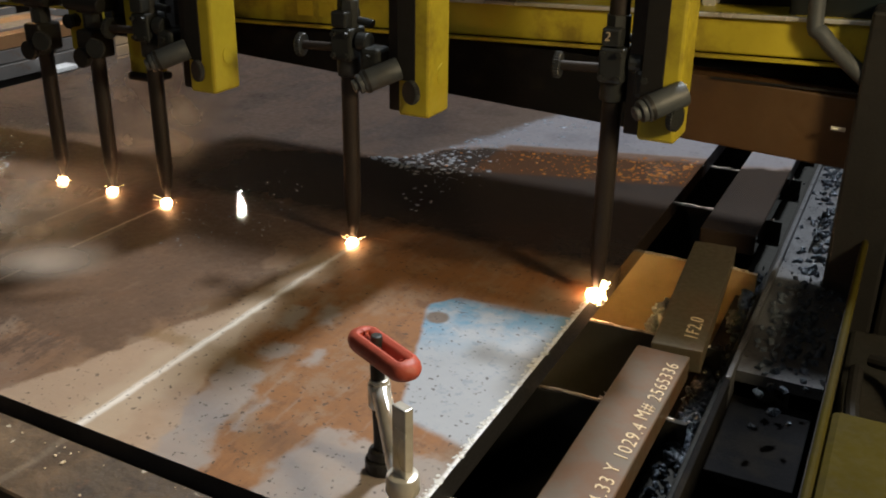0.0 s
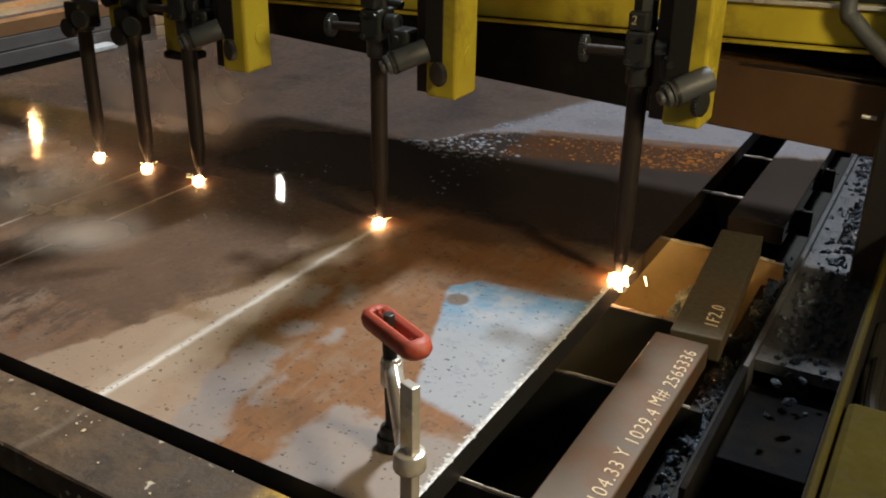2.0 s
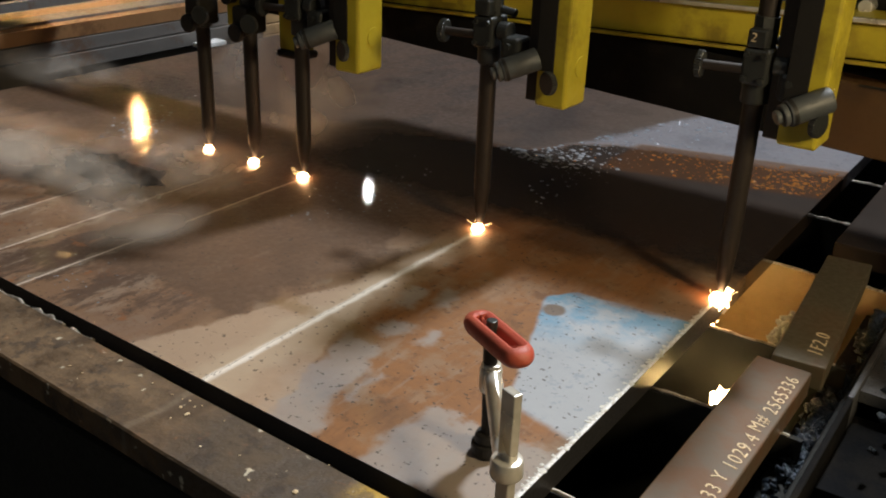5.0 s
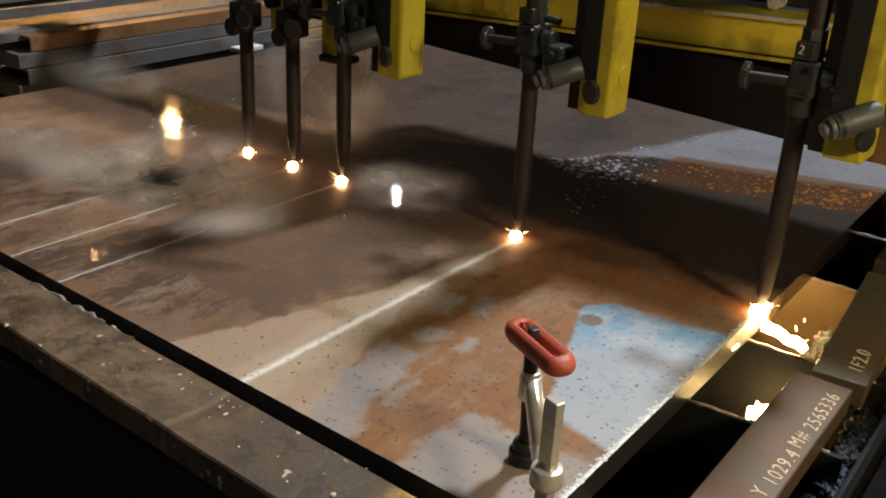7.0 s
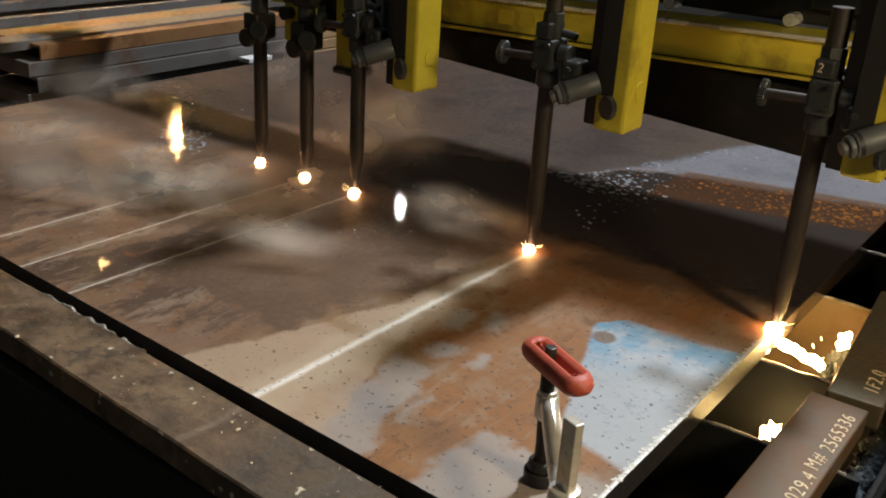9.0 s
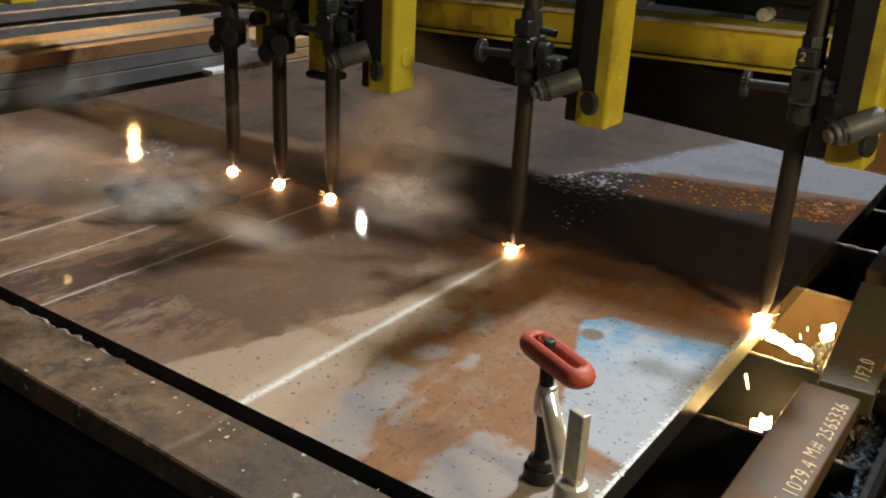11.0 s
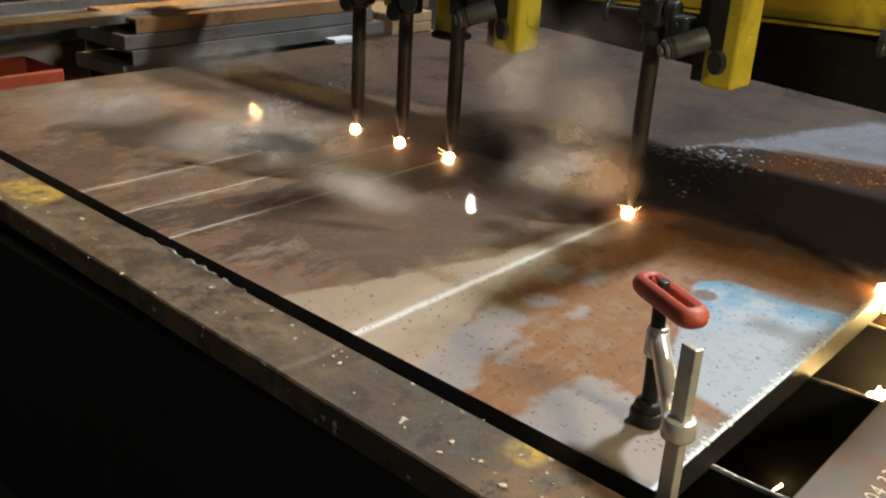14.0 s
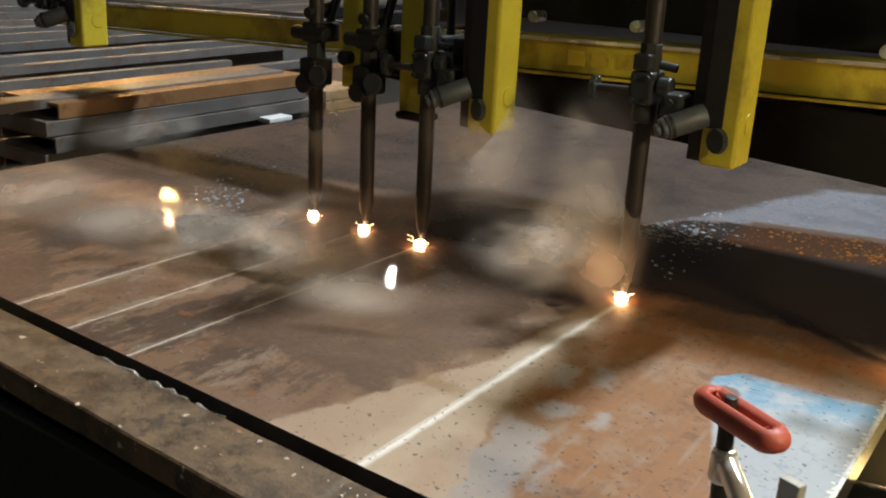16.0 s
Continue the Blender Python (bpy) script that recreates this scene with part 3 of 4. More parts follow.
# near end of the lip and the step, darkened by colour for shade
part("rail_lip", box(bm_new(), -0.246, -0.2365, 0.95, 1.299, 0.640, 0.700, 0.002), M_SHADE_BLACK, rail, "near lip end, coloured black for shade")
part("rail_step", box(bm_new(), -0.236, -0.110, 1.12, 1.349, 0.628, 0.645, 0.002), M_SHADE_BLACK, rail)
part("rail_web", box(bm_new(), -0.20, -0.15, 1.37, 4.38, 0.0, 0.670), M_TABLE, rail)
ledge = tagged(part("ledge", box(bm_new(), -0.318, -0.262, 0.61, 4.39, 0.332, 0.600, 0.002), M_TABLE), "narrow sooty ledge inside the table", "ledge", kind="structure")


# slag heaps in the trough
def slag(label, spots, seed, low, material):
    random.seed(seed)
    bm = bm_new()
    for cx, cy, rx, ry, h, count in spots:
        for i in range(count):
            u, v = random.gauss(0, 0.45), random.gauss(0, 0.45)
            z = low + h * math.exp(-1.2 * (u * u + v * v)) * random.uniform(0.75, 1.0)
            r = random.uniform(0.003, 0.009)
            mm = Matrix.LocRotScale((cx + rx * u, cy + ry * v, z), Euler((random.random() * 6, random.random() * 6, random.random() * 6)), (r, r * random.uniform(0.5, 1.8), r * random.uniform(0.4, 1.0)))
            res = bmesh.ops.create_icosphere(bm, subdivisions=1, radius=1, matrix=mm)
            for w in res["verts"]:
                w.co += Vector((random.uniform(-1, 1), random.uniform(-1, 1), random.uniform(-1, 1))) * r * 0.3
    ob = part("slag_heap", bm, material)
    return tagged(ob, label, "slag", kind="stuff")


slag("grey glittering slag lumps heaped in the trough", ((-0.43, 1.345, 0.10, 0.13, 0.23, 900), (-0.42, 1.03, 0.12, 0.17, 0.21, 1100), (-0.42, 0.76, 0.13, 0.10, 0.14, 500), (-0.43, 1.68, 0.06, 0.14, 0.27, 420)), 3, 0.36, M_SLAG)
slag("dark slag crumbs lying along the ledge", ((-0.288, 1.30, 0.03, 0.24, 0.02, 260), (-0.288, 0.90, 0.03, 0.20, 0.02, 200), (-0.288, 1.75, 0.02, 0.2, 0.02, 90)), 4, 0.602, M_CRUMB)

slag("wet slag crumbs strewn over the rail plate", ((-0.17, 1.55, 0.07, 0.30, 0.004, 170), (-0.16, 2.05, 0.06, 0.45, 0.004, 200), (-0.20, 2.5, 0.05, 0.3, 0.004, 90)), 6, 0.690, M_CRUMB)

# beaded water on the plate


def beads(label, material, spots):
    bm = bm_new()
    for x, y, r in spots:
        bmesh.ops.create_icosphere(bm, subdivisions=2 if r > 0.004 else 1, radius=1, matrix=Matrix.LocRotScale((x, y, PLATE_Z), None, (r * random.uniform(0.8, 1.5), r, r * 0.5)))
    return tagged(part("water_beads", bm, material, None, "", True), label, "water", kind="stuff")


random.seed(8)
shore = []
SHORE = ((-1.34, 2.02), (-1.25, 2.05), (-1.18, 2.18), (-1.116, 2.454), (-0.983, 2.767), (-0.786, 2.776))
for i in range(800):
    k = random.random() ** 1.2 * (len(SHORE) - 1.001)
    p, q = SHORE[int(k)], SHORE[int(k) + 1]
    u, away = k % 1, abs(random.gauss(0, 0.10))
    shore.append((p[0] + (q[0] - p[0]) * u + 0.95 * away, p[1] + (q[1] - p[1]) * u - 0.35 * away, 0.0016 + 0.0058 * random.random() ** 4))
shore += [(random.uniform(-1.12, -1.02), random.uniform(1.70, 2.1), 0.0016 + 0.003 * random.random() ** 2) for i in range(40)]
shore += [(cx + random.gauss(0, 0.06), cy + random.gauss(0, 0.12), 0.0012 + 0.002 * random.random()) for cx, cy in ((-1.38, 1.50), (-2.12, 1.45)) for i in range(70)]
beads("beads of clear water along the wet edge on the plate", M_WATER, shore)
random.seed(77)
splash = []
for i in range(210):
    u = abs(random.gauss(0.30, 0.30))
    splash.append((-2.02 - 0.40 * u + random.gauss(0, 0.05), 1.36 + 0.42 * u + random.gauss(0, 0.04), 0.0022 + 0.0034 * random.random() ** 2))
splash += [(-1.50 + random.gauss(0, 0.05), 0.83 + random.gauss(0, 0.05), 0.001 + 0.0015 * random.random()) for i in range(24)]
beads("fine water drops splashed about the far cuts", M_WATER, splash)
# beads coloured orange in place of the lamp's reflection
beads("water beads coloured orange for the sodium lamp's sparkle", M_LAMP_TINT_WATER, [(x, y + 0.27 * (x + 0.5), r) for x, y, r in [(-0.53 - 0.42 * abs(random.gauss(0, 0.55)), random.uniform(2.20, 2.42), 0.0018 + 0.004 * random.random() ** 2) for i in range(420)]])

# ---------------------------------------------------------------- clamp
clamp = thing("bar_clamp", "zinc-plated bar clamp with a red loop grip on the plate edge", "clamp")
SX, SY = -0.609, 0.838


def loop_grip():
    """The oval loop of the grip, a slot through it."""
    bm = bm_new()
    half, r = 0.040, 0.0165
    pts = []
    for k in range(12):
        a = math.pi * k / 11 - math.pi / 2
        pts.append((half + 0.0105 * math.cos(a), 0.0105 * math.sin(a)))
    for k in range(12):
        a = math.pi * k / 11 + math.pi / 2
        pts.append((-half + 0.0105 * math.cos(a), 0.0105 * math.sin(a)))
    rings = []
    for i, (px, py) in enumerate(pts):
        qx, qy = pts[(i + 1) % len(pts)]
        sx, sy = pts[i - 1]
        d = Vector((qx - sx, qy - sy, 0)).normalized()
        o = Vector((d.y, -d.x, 0))
        thick = 0.0088 + 0.008 * abs(d.y)   # solid ends round a short slot
        rings.append([bm.verts.new(Vector((px, py, 0)) + o * (thick * math.cos(a) + 0.0115 - thick) + Vector((0, 0, 0.0135 * math.sin(a)))) for a in (2 * math.pi * k / 12 for k in range(12))])
    for i in range(len(rings)):
        a, b = rings[i], rings[(i + 1) % len(rings)]
        for k in range(12):
            bm.faces.new((a[k], a[(k + 1) % 12], b[(k + 1) % 12], b[k]))
    return bm


grip = part("grip", loop_grip(), M_RED, clamp, "worn red loop grip", True)
grip.matrix_basis = pose(-0.5965, 0.8255, 0.887, 0, 4.5, -22.0)
bm = bm_new()
rod(bm, (SX, SY, 0.722), (SX - 0.003, SY - 0.004, 0.878), 0.0095, seg=20)
for k in range(34):
    z = 0.728 + k * 0.0028
    rod(bm, (SX, SY, z), (SX, SY, z + 0.0012), 0.0106, seg=20)
part("spindle", bm, M_BLACK, clamp, "black threaded spindle")
part("pin", rod(bm_new(), (SX - 0.003, SY - 0.004, 0.878), (SX - 0.003, SY - 0.004, 0.905), 0.0085, 0.0075, 16, 0.0015), M_DARK, clamp)
bm = rod(bm_new(), (SX, SY, PLATE_Z), (SX, SY, PLATE_Z + 0.020), 0.0225, 0.0225, 24, 0.003)
rod(bm, (SX, SY, PLATE_Z + 0.020), (SX, SY, PLATE_Z + 0.034), 0.0195, 0.017, 24, 0.003)
part("foot_pad", bm, M_BLACK, clamp)
BX, BY = -0.510, 0.716
bar_m = pose(BX, BY, 0, 0, 0, -20)
bm = bm_new()
box(bm, -0.0115, 0.0115, -0.0065, 0.0065, 0.42, 0.897, 0.0018)
for v in bm.verts:
    v.co = bar_m @ v.co
part("bar", bm, M_ZINC, clamp)
bm = bm_new()
rod(bm, (SX - 0.001, SY - 0.002, 0.800), (SX - 0.001, SY - 0.002, 0.836), 0.0150, 0.0150, 28, 0.003)
rod(bm, (SX - 0.001, SY - 0.002, 0.8365), (SX - 0.001, SY - 0.002, 0.842), 0.0135, 0.0125, 28, 0.001)
tube(bm, ((SX + 0.006, SY - 0.008, 0.824), (SX + 0.026, SY - 0.033, 0.815), (SX + 0.050, SY - 0.062, 0.802), (SX + 0.074, SY - 0.092, 0.792), (BX - 0.004, BY + 0.004, 0.792)), 0.0125, 20, 1.1)
part("sliding_arm", bm, M_ZINC, clamp, "bright cast sliding arm", True)
part("bar_collar", rod(bm_new(), (BX, BY, 0.780), (BX, BY, 0.806), 0.0205, 0.0195, 28, 0.004), M_ZINC, clamp, "", True)
bm = bm_new()
box(bm, BX - 0.02, BX + 0.02, BY - 0.02, BY + 0.02, 0.62, 0.65, 0.004)
tube(bm, ((BX, BY, 0.635), (BX - 0.04, BY + 0.05, 0.62), (SX + 0.01, SY - 0.01, 0.63)), 0.012, 12)
rod(bm, (SX, SY, 0.62), (SX, SY, T0), 0.014, 0.014, 18)
part("fixed_jaw", bm, M_DARK, clamp)

# ---------------------------------------------------------------- gantry with its torches
GY = 1.490   # y of the torches at the start
gantry = thing("cutting_gantry", "yellow and brown cutting gantry carrying five lit torches", "cutting machine")
BEAM_TILT = pose(-0.6, 0, 1.14, 0, -1.7, 0) @ pose(0.6, 0, -1.14)
beam_parts = [part("beam", box(bm_new(), -3.4, -0.05, 1.80, 1.945, 1.105, 1.178, 0.004), M_YELLOW, gantry, "grimy yellow beam")]
beam_parts.append(part("beam_lip", box(bm_new(), -3.4, -0.05, 1.786, 1.80, 1.174, 1.182, 0.001), M_ZINC, gantry))
beam_parts.append(part("beam_lower_lip", box(bm_new(), -3.4, -0.05, 1.784, 1.80, 1.097, 1.103, 0.001), M_YELLOW, gantry))
part("upper_cover", box(bm_new(), -1.62, -0.30, 1.95, 2.26, 1.179, 1.72, 0.006), M_BLACK, gantry)
# one tray in two colours: right end as lamplit, the rest as shaded
end_tray = part("cable_tray", box(bm_new(), 0.5005, 0.93, -0.01, 0.08, -0.135, 0.0, 0.004), M_TRAY_LIT, gantry, "sheet metal tray end, coloured brown for the lamp on it")
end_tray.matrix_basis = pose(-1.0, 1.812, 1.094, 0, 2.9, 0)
tray = part("cable_tray", box(bm_new(), -0.96, 0.50, -0.01, 0.08, -0.135, 0.0, 0.004), M_SHADE_BLACK, gantry, "sheet metal cable tray, coloured black for shade, slightly tilted")
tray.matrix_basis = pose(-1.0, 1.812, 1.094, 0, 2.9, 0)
part("beam_web", box(bm_new(), -1.96, -0.05, 1.872, 1.884, 1.005, 1.1045), M_SHADE_BLACK, gantry)
part("dark_panel", box(bm_new(), -0.298, -0.05, 1.84, 1.94, 1.1795, 1.50, 0.004), M_GLASS_DARK, gantry, "dark glossy panel")
part("seam", box(bm_new(), -0.42, -0.06, 1.798, 1.803, 1.060, 1.064), M_BLACK, gantry)
part("screen", box(bm_new(), -0.70, -0.34, 1.925, 1.949, 1.215, 1.50, 0.004), M_GLASS_DARK, gantry, "dark screen in the upper cover")
for k in range(5):
    bm = bm_new()
    x = -1.54 + 0.27 * k
    rod(bm, (x, 1.90, 1.19), (x, 1.95, 1.19), 0.014, 0.014, 16, 0.002)
    part("fitting", bm, M_ZINC, gantry)
for x in (-1.36, -1.30, -1.24):
    beam_parts.append(part("marking", box(bm_new(), x - 0.021, x + 0.021, 1.7985, 1.8004, 1.122, 1.156), M_FADED, gantry, "faded unreadable marking on the beam"))
# added black sheet, stands for the shade on the beam's top
beam_parts.append(part("beam_top_dust", box(bm_new(), -3.4, -1.63, 1.802, 1.943, 1.1785, 1.1815), M_SHADE_BLACK, gantry, "black sheet that darkens the top of the beam"))
for ob in beam_parts:
    ob.matrix_basis = BEAM_TILT
bm = box(bm_new(), -0.150, -0.05, 1.74, 2.24, 0.20, 1.22, 0.006)
part("end_leg", bm, M_BLACK, gantry, "dark sooty end leg")
part("hose", tube(bm_new(), ((-0.245, 1.78, 1.60), (-0.245, 1.78, 1.22), (-0.225, 1.775, 1.165), (-0.15, 1.76, 1.105), (-0.12, 1.77, 1.08)), 0.015, 14), M_HOSE, gantry, "grey bent hose", True)
bm = rod(bm_new(), (-0.16, 1.77, 1.0), (-0.185, 1.765, 1.002), 0.004)
part("grease_nipple", bm, M_ZINC, gantry)


def torch(parent, x, dz=0.0, top=1.28):
    """A cutting torch: tube, collars, nozzle, preheat flame and the white-hot cut."""
    bm = bm_new()
    rod(bm, (x, GY, 0.80 + dz), (x, GY, top), 0.0172, 0.0172, 24)
    rod(bm, (x, GY, 0.74), (x, GY, 0.80 + dz), 0.0125, 0.0172, 24)
    t = part("torch", bm, M_TORCH, parent, "smoke-stained torch tube", True)
    bm = bm_new()
    rod(bm, (x, GY, 1.055 + dz), (x, GY, 1.115 + dz), 0.0235, 0.0235, 24, 0.003)
    rod(bm, (x, GY, 1.115 + dz), (x, GY, 1.20 + dz), 0.021, 0.021, 8, 0.002)
    part("collar", bm, M_DARK, t, "", True)
    part("nozzle", rod(bm_new(), (x, GY, 0.714), (x, GY, 0.74), 0.006, 0.011, 18), M_DARK, t, "", True)
    return t


def carriage(x, dz=0.0, shift=0.0):
    """Yellow lift column with its torch clamp, knobs and drive."""
    k = x + shift
    c = part("torch_carriage", box(bm_new(), k + 0.125, k + 0.190, GY - 0.032, GY + 0.052, 1.000 + dz, 1.52, 0.006), M_YELLOW, gantry, "scuffed yellow lift column")
    bm = box(bm_new(), k + 0.098, k + 0.1248, GY - 0.020, GY + 0.050, 1.004 + dz, 1.52, 0.003)
    part("column_back", bm, M_BROWN, c)
    part("slide_block", box(bm_new(), k + 0.102, k + 0.178, GY + 0.0525, GY + 0.308, 1.32, 1.50, 0.004), M_BLACK, c)
    part("guide", box(bm_new(), k + 0.1252, k + 0.162, GY - 0.0355, GY - 0.0325, 1.068 + dz, 1.518, 0.001), M_BLACK, c)
    bm = rod(bm_new(), (x - 0.088, GY - 0.024, 1.110 + dz), (x + 0.02, GY - 0.024, 1.114 + dz), 0.0085, seg=16)
    part("shaft", bm, M_TORCH, c, "", True)
    part("knob", knurled(bm_new(), (x - 0.094, GY - 0.024, 1.110 + dz), (1, 0.12, 0), 0.023, 0.012), M_DARK, c, "knurled hand knob")
    bm = box(bm_new(), x - 0.021, x + 0.023, GY - 0.034, GY + 0.026, 1.090 + dz, 1.150 + dz, 0.005)
    box(bm, x - 0.017, x + 0.016, GY - 0.038, GY + 0.02, 1.152 + dz, 1.182 + dz, 0.004)
    for bx, bz in ((-0.013, 1.100), (0.015, 1.100), (-0.013, 1.140), (0.015, 1.140)):
        rod(bm, (x + bx, GY - 0.033, bz + dz), (x + bx, GY - 0.041, bz + dz), 0.0052, 0.0048, 6)
    rod(bm, (x + 0.02, GY + 0.005, 1.162 + dz), (x + 0.052, GY + 0.005, 1.158 + dz), 0.008, 0.008, 12, 0.001)
    rod(bm, (x + 0.028, GY - 0.01, 1.125 + dz), (x + 0.052, GY - 0.01, 1.125 + dz), 0.019, 0.019, 18, 0.003)
    part("torch_clamp", bm, M_DARK, c)
    bm = box(bm_new(), x + 0.040, x + 0.082, GY - 0.030, GY + 0.02, 1.070 + dz, 1.118 + dz, 0.008)
    rod(bm, (x + 0.061, GY - 0.031, 1.102 + dz), (x + 0.061, GY - 0.040, 1.102 + dz), 0.006, seg=12)
    part("gear_block", bm, M_DARK, c)
    a, b = Vector((x + 0.078, GY - 0.080, 1.066 + dz)), Vector((x + 0.128, GY - 0.034, 1.090 + dz))
    d = (b - a).normalized()
    bm = rod(bm_new(), a, b, 0.0215, 0.0215, 28, 0.002)
    rod(bm, a - d * 0.010, a - d * 0.0005, 0.0185, 0.0185, 24, 0.002)
    rod(bm, a - d * 0.020, a - d * 0.0105, 0.012, 0.012, 20, 0.002)
    part("drive_motor", bm, M_HOSE, c, "grey round drive motor", True)
    part("rim_ring", rod(bm_new(), a + d * 0.004, a + d * 0.010, 0.0226, 0.0226, 28), M_BLACK, c)
    part("knob", knurled(bm_new(), (k + 0.160 + (0.03 if shift else 0), GY - 0.046, 1.050 + dz), (-0.45, -1, 0) if not shift else (1, -0.3, 0), 0.0225, 0.012), M_DARK, c, "knurled hand knob")
    part("scar", rod(bm_new(), (k + 0.190, GY + 0.02, 1.075 + dz), (k + 0.1912, GY + 0.02, 1.075 + dz), 0.02, 0.02, 20), M_YELLOW, c)
    return c


for tx, dz, move in ((-1.548, -0.015, 0.0), (-1.050, 0.0, 0.0), (-0.522, 0.018, -0.070)):
    carriage(tx, dz, move)
carriage(-2.905, 0.02)
for tx, dz in ((-1.872, -0.04), (-1.712, -0.03), (-1.548, -0.015), (-1.050, 0.0), (-0.522, 0.018)):
    torch(gantry, tx, dz)

writing("2", (-0.534, GY - 0.0386, 1.186), 0.021, 0, gantry, 90)
# twin torch bracket between the close-set torches
bracket = part("twin_bracket", box(bm_new(), -1.662, -1.592, GY + 0.045, GY + 0.09, 0.985, 1.40, 0.004), M_YELLOW, gantry, "sooty yellow twin torch bracket")
part("bracket_foot", box(bm_new(), -1.668, -1.586, GY + 0.038, GY + 0.10, 0.966, 0.9845, 0.007), M_BLACK, bracket, "soot-caked lower edge")
for tx in (-1.872, -1.712):
    bm = bm_new()
    box(bm, tx - 0.024, tx + 0.024, GY - 0.034, GY + 0.034, 1.02, 1.085, 0.007)
    rod(bm, (tx + 0.01, GY - 0.06, 1.03), (tx + 0.01, GY - 0.045, 1.03), 0.022, 0.022, 20, 0.003)
    box(bm, tx - 0.022, tx + 0.030, GY - 0.028, GY + 0.05, 1.12, 1.165, 0.006)
    rod(bm, (tx, GY - 0.03, 1.185), (tx, GY + 0.06, 1.20), 0.013, 0.011, 14, 0.002)
    box(bm, tx - 0.014, tx + 0.014, GY + 0.03, GY + 0.31, 1.17, 1.20, 0.004)
    rod(bm, (tx - 0.05, GY - 0.02, 1.14), (tx + 0.05, GY - 0.02, 1.14), 0.016, 0.016, 16, 0.003)
    part("torch_clamp", bm, M_BLACK, bracket)
    part("knob", knurled(bm_new(), (tx + 0.055, GY - 0.055, 1.055), (0.3, -1, 0), 0.022, 0.012), M_DARK, bracket)
    part("hose", tube(bm_new(), ((tx, GY + 0.2, 1.42), (tx + 0.03, GY + 0.09, 1.36), (tx + 0.02, GY + 0.06, 1.25), (tx + 0.01, GY + 0.03, 1.15)), 0.011, 10), M_BLACK, bracket, "", True)
for k, tx in enumerate((-1.80, -1.68, -1.58, -1.50)):
    bm = bm_new()
    box(bm, tx - 0.025, tx + 0.03, GY + 0.05, GY + 0.16, 1.04 + 0.02 * (k % 2), 1.16, 0.006)
    rod(bm, (tx, GY + 0.049, 1.09), (tx, GY + 0.02, 1.09), 0.016, 0.014, 14, 0.002)
    rod(bm, (tx + 0.015, GY + 0.10, 1.16), (tx + 0.015, GY + 0.10, 1.32), 0.010, 0.010, 12)
    part("valve_block", bm, M_BLACK, bracket)
    part("valve_wheel", knurled(bm_new(), (tx, GY + 0.012, 1.09), (0, -1, 0), 0.017, 0.008, 12), M_DARK, bracket)
part("yellow_cheek", box(bm_new(), -1.825, -1.755, GY + 0.036, GY + 0.08, 1.02, 1.40, 0.004), M_YELLOW, bracket)


def cut_glow(x, seed, size=1.0):
    """White-hot metal at the cut, its preheat flames and short sparks."""
    random.seed(seed)
    bm = bm_new()
    bmesh.ops.create_icosphere(bm, subdivisions=3, radius=1, matrix=Matrix.LocRotScale((x, GY - 0.007, PLATE_Z + 0.004), None, (0.0125 * size, 0.0135 * size, 0.0095 * size)))
    core = part("cut_glow", bm, M_CORE, gantry, "white-hot cutting point", True)
    bm = bm_new()
    for k in range(3):
        rod(bm, (x + 0.003 * (k - 1), GY, 0.7125), (x + 0.004 * (k - 1), GY, 0.724 + 0.006 * random.random()), 0.0022, 0.001, 8)
    part("preheat_flame", bm, M_FLAME, core)
    for k in range(6):
        a, e = random.uniform(0, 2 * math.pi), random.uniform(0.02, 0.55)
        d = Vector((math.cos(a) * math.cos(e), math.sin(a) * math.cos(e), math.sin(e)))
        s = 0.011 + random.random() * 0.006
        o = Vector((x, GY - 0.004, PLATE_Z + 0.006))
        part("spark", rod(bm_new(), o + d * s, o + d * (s + random.uniform(0.004, 0.020) * size), 0.00022, 0.00008, 5), M_SPARK, core)


for i, tx in enumerate((-1.872, -1.712, -1.548, -1.050, -0.522)):
    cut_glow(tx, 20 + i, 1.35 if i == 4 else 1.0)

# added cabinet that blocks the overhead lamp from rail and truck
part("shade_cabinet", box(bm_new(), -0.045, 0.62, 1.76, 2.34, 0.20, 2.25, 0.01), M_BLACK, gantry, "dark cabinet added to shade the rail side")

# end truck of the machine beside the table
truck = thing("end_truck", "end truck running beside the table, its yellow darkened for shade", "machine housing")
part("edge_pipe", tube(bm_new(), ((-0.088, 0.30, 0.800), (-0.088, 1.0, 0.799), (-0.088, 1.6, 0.801), (-0.088, 2.30, 0.800)), 0.006, 10), M_YELLOW_SHADED, truck, "thin rusty edge pipe", True)
part("housing", box(bm_new(), -0.083, 0.30, 0.30, 1.155, 0.10, 0.775, 0.012), M_YELLOW_SHADED, truck)
part("side_sheet", box(bm_new(), -0.096, -0.084, 0.30, 2.30, 0.10, 0.796, 0.002), M_BLACK, truck)
part("skirt", box(bm_new(), -0.083, 0.30, 1.158, 1.75, 0.10, 0.62, 0.01), M_TABLE, truck)
part("hose_loop", tube(bm_new(), ((-0.04, 1.55, 0.66), (0.02, 1.50, 0.67), (0.05, 1.36, 0.66), (0.0, 1.28, 0.65), (-0.05, 1.33, 0.65), (-0.06, 1.5, 0.66)), 0.012, 10), M_BLACK, truck, "", True)

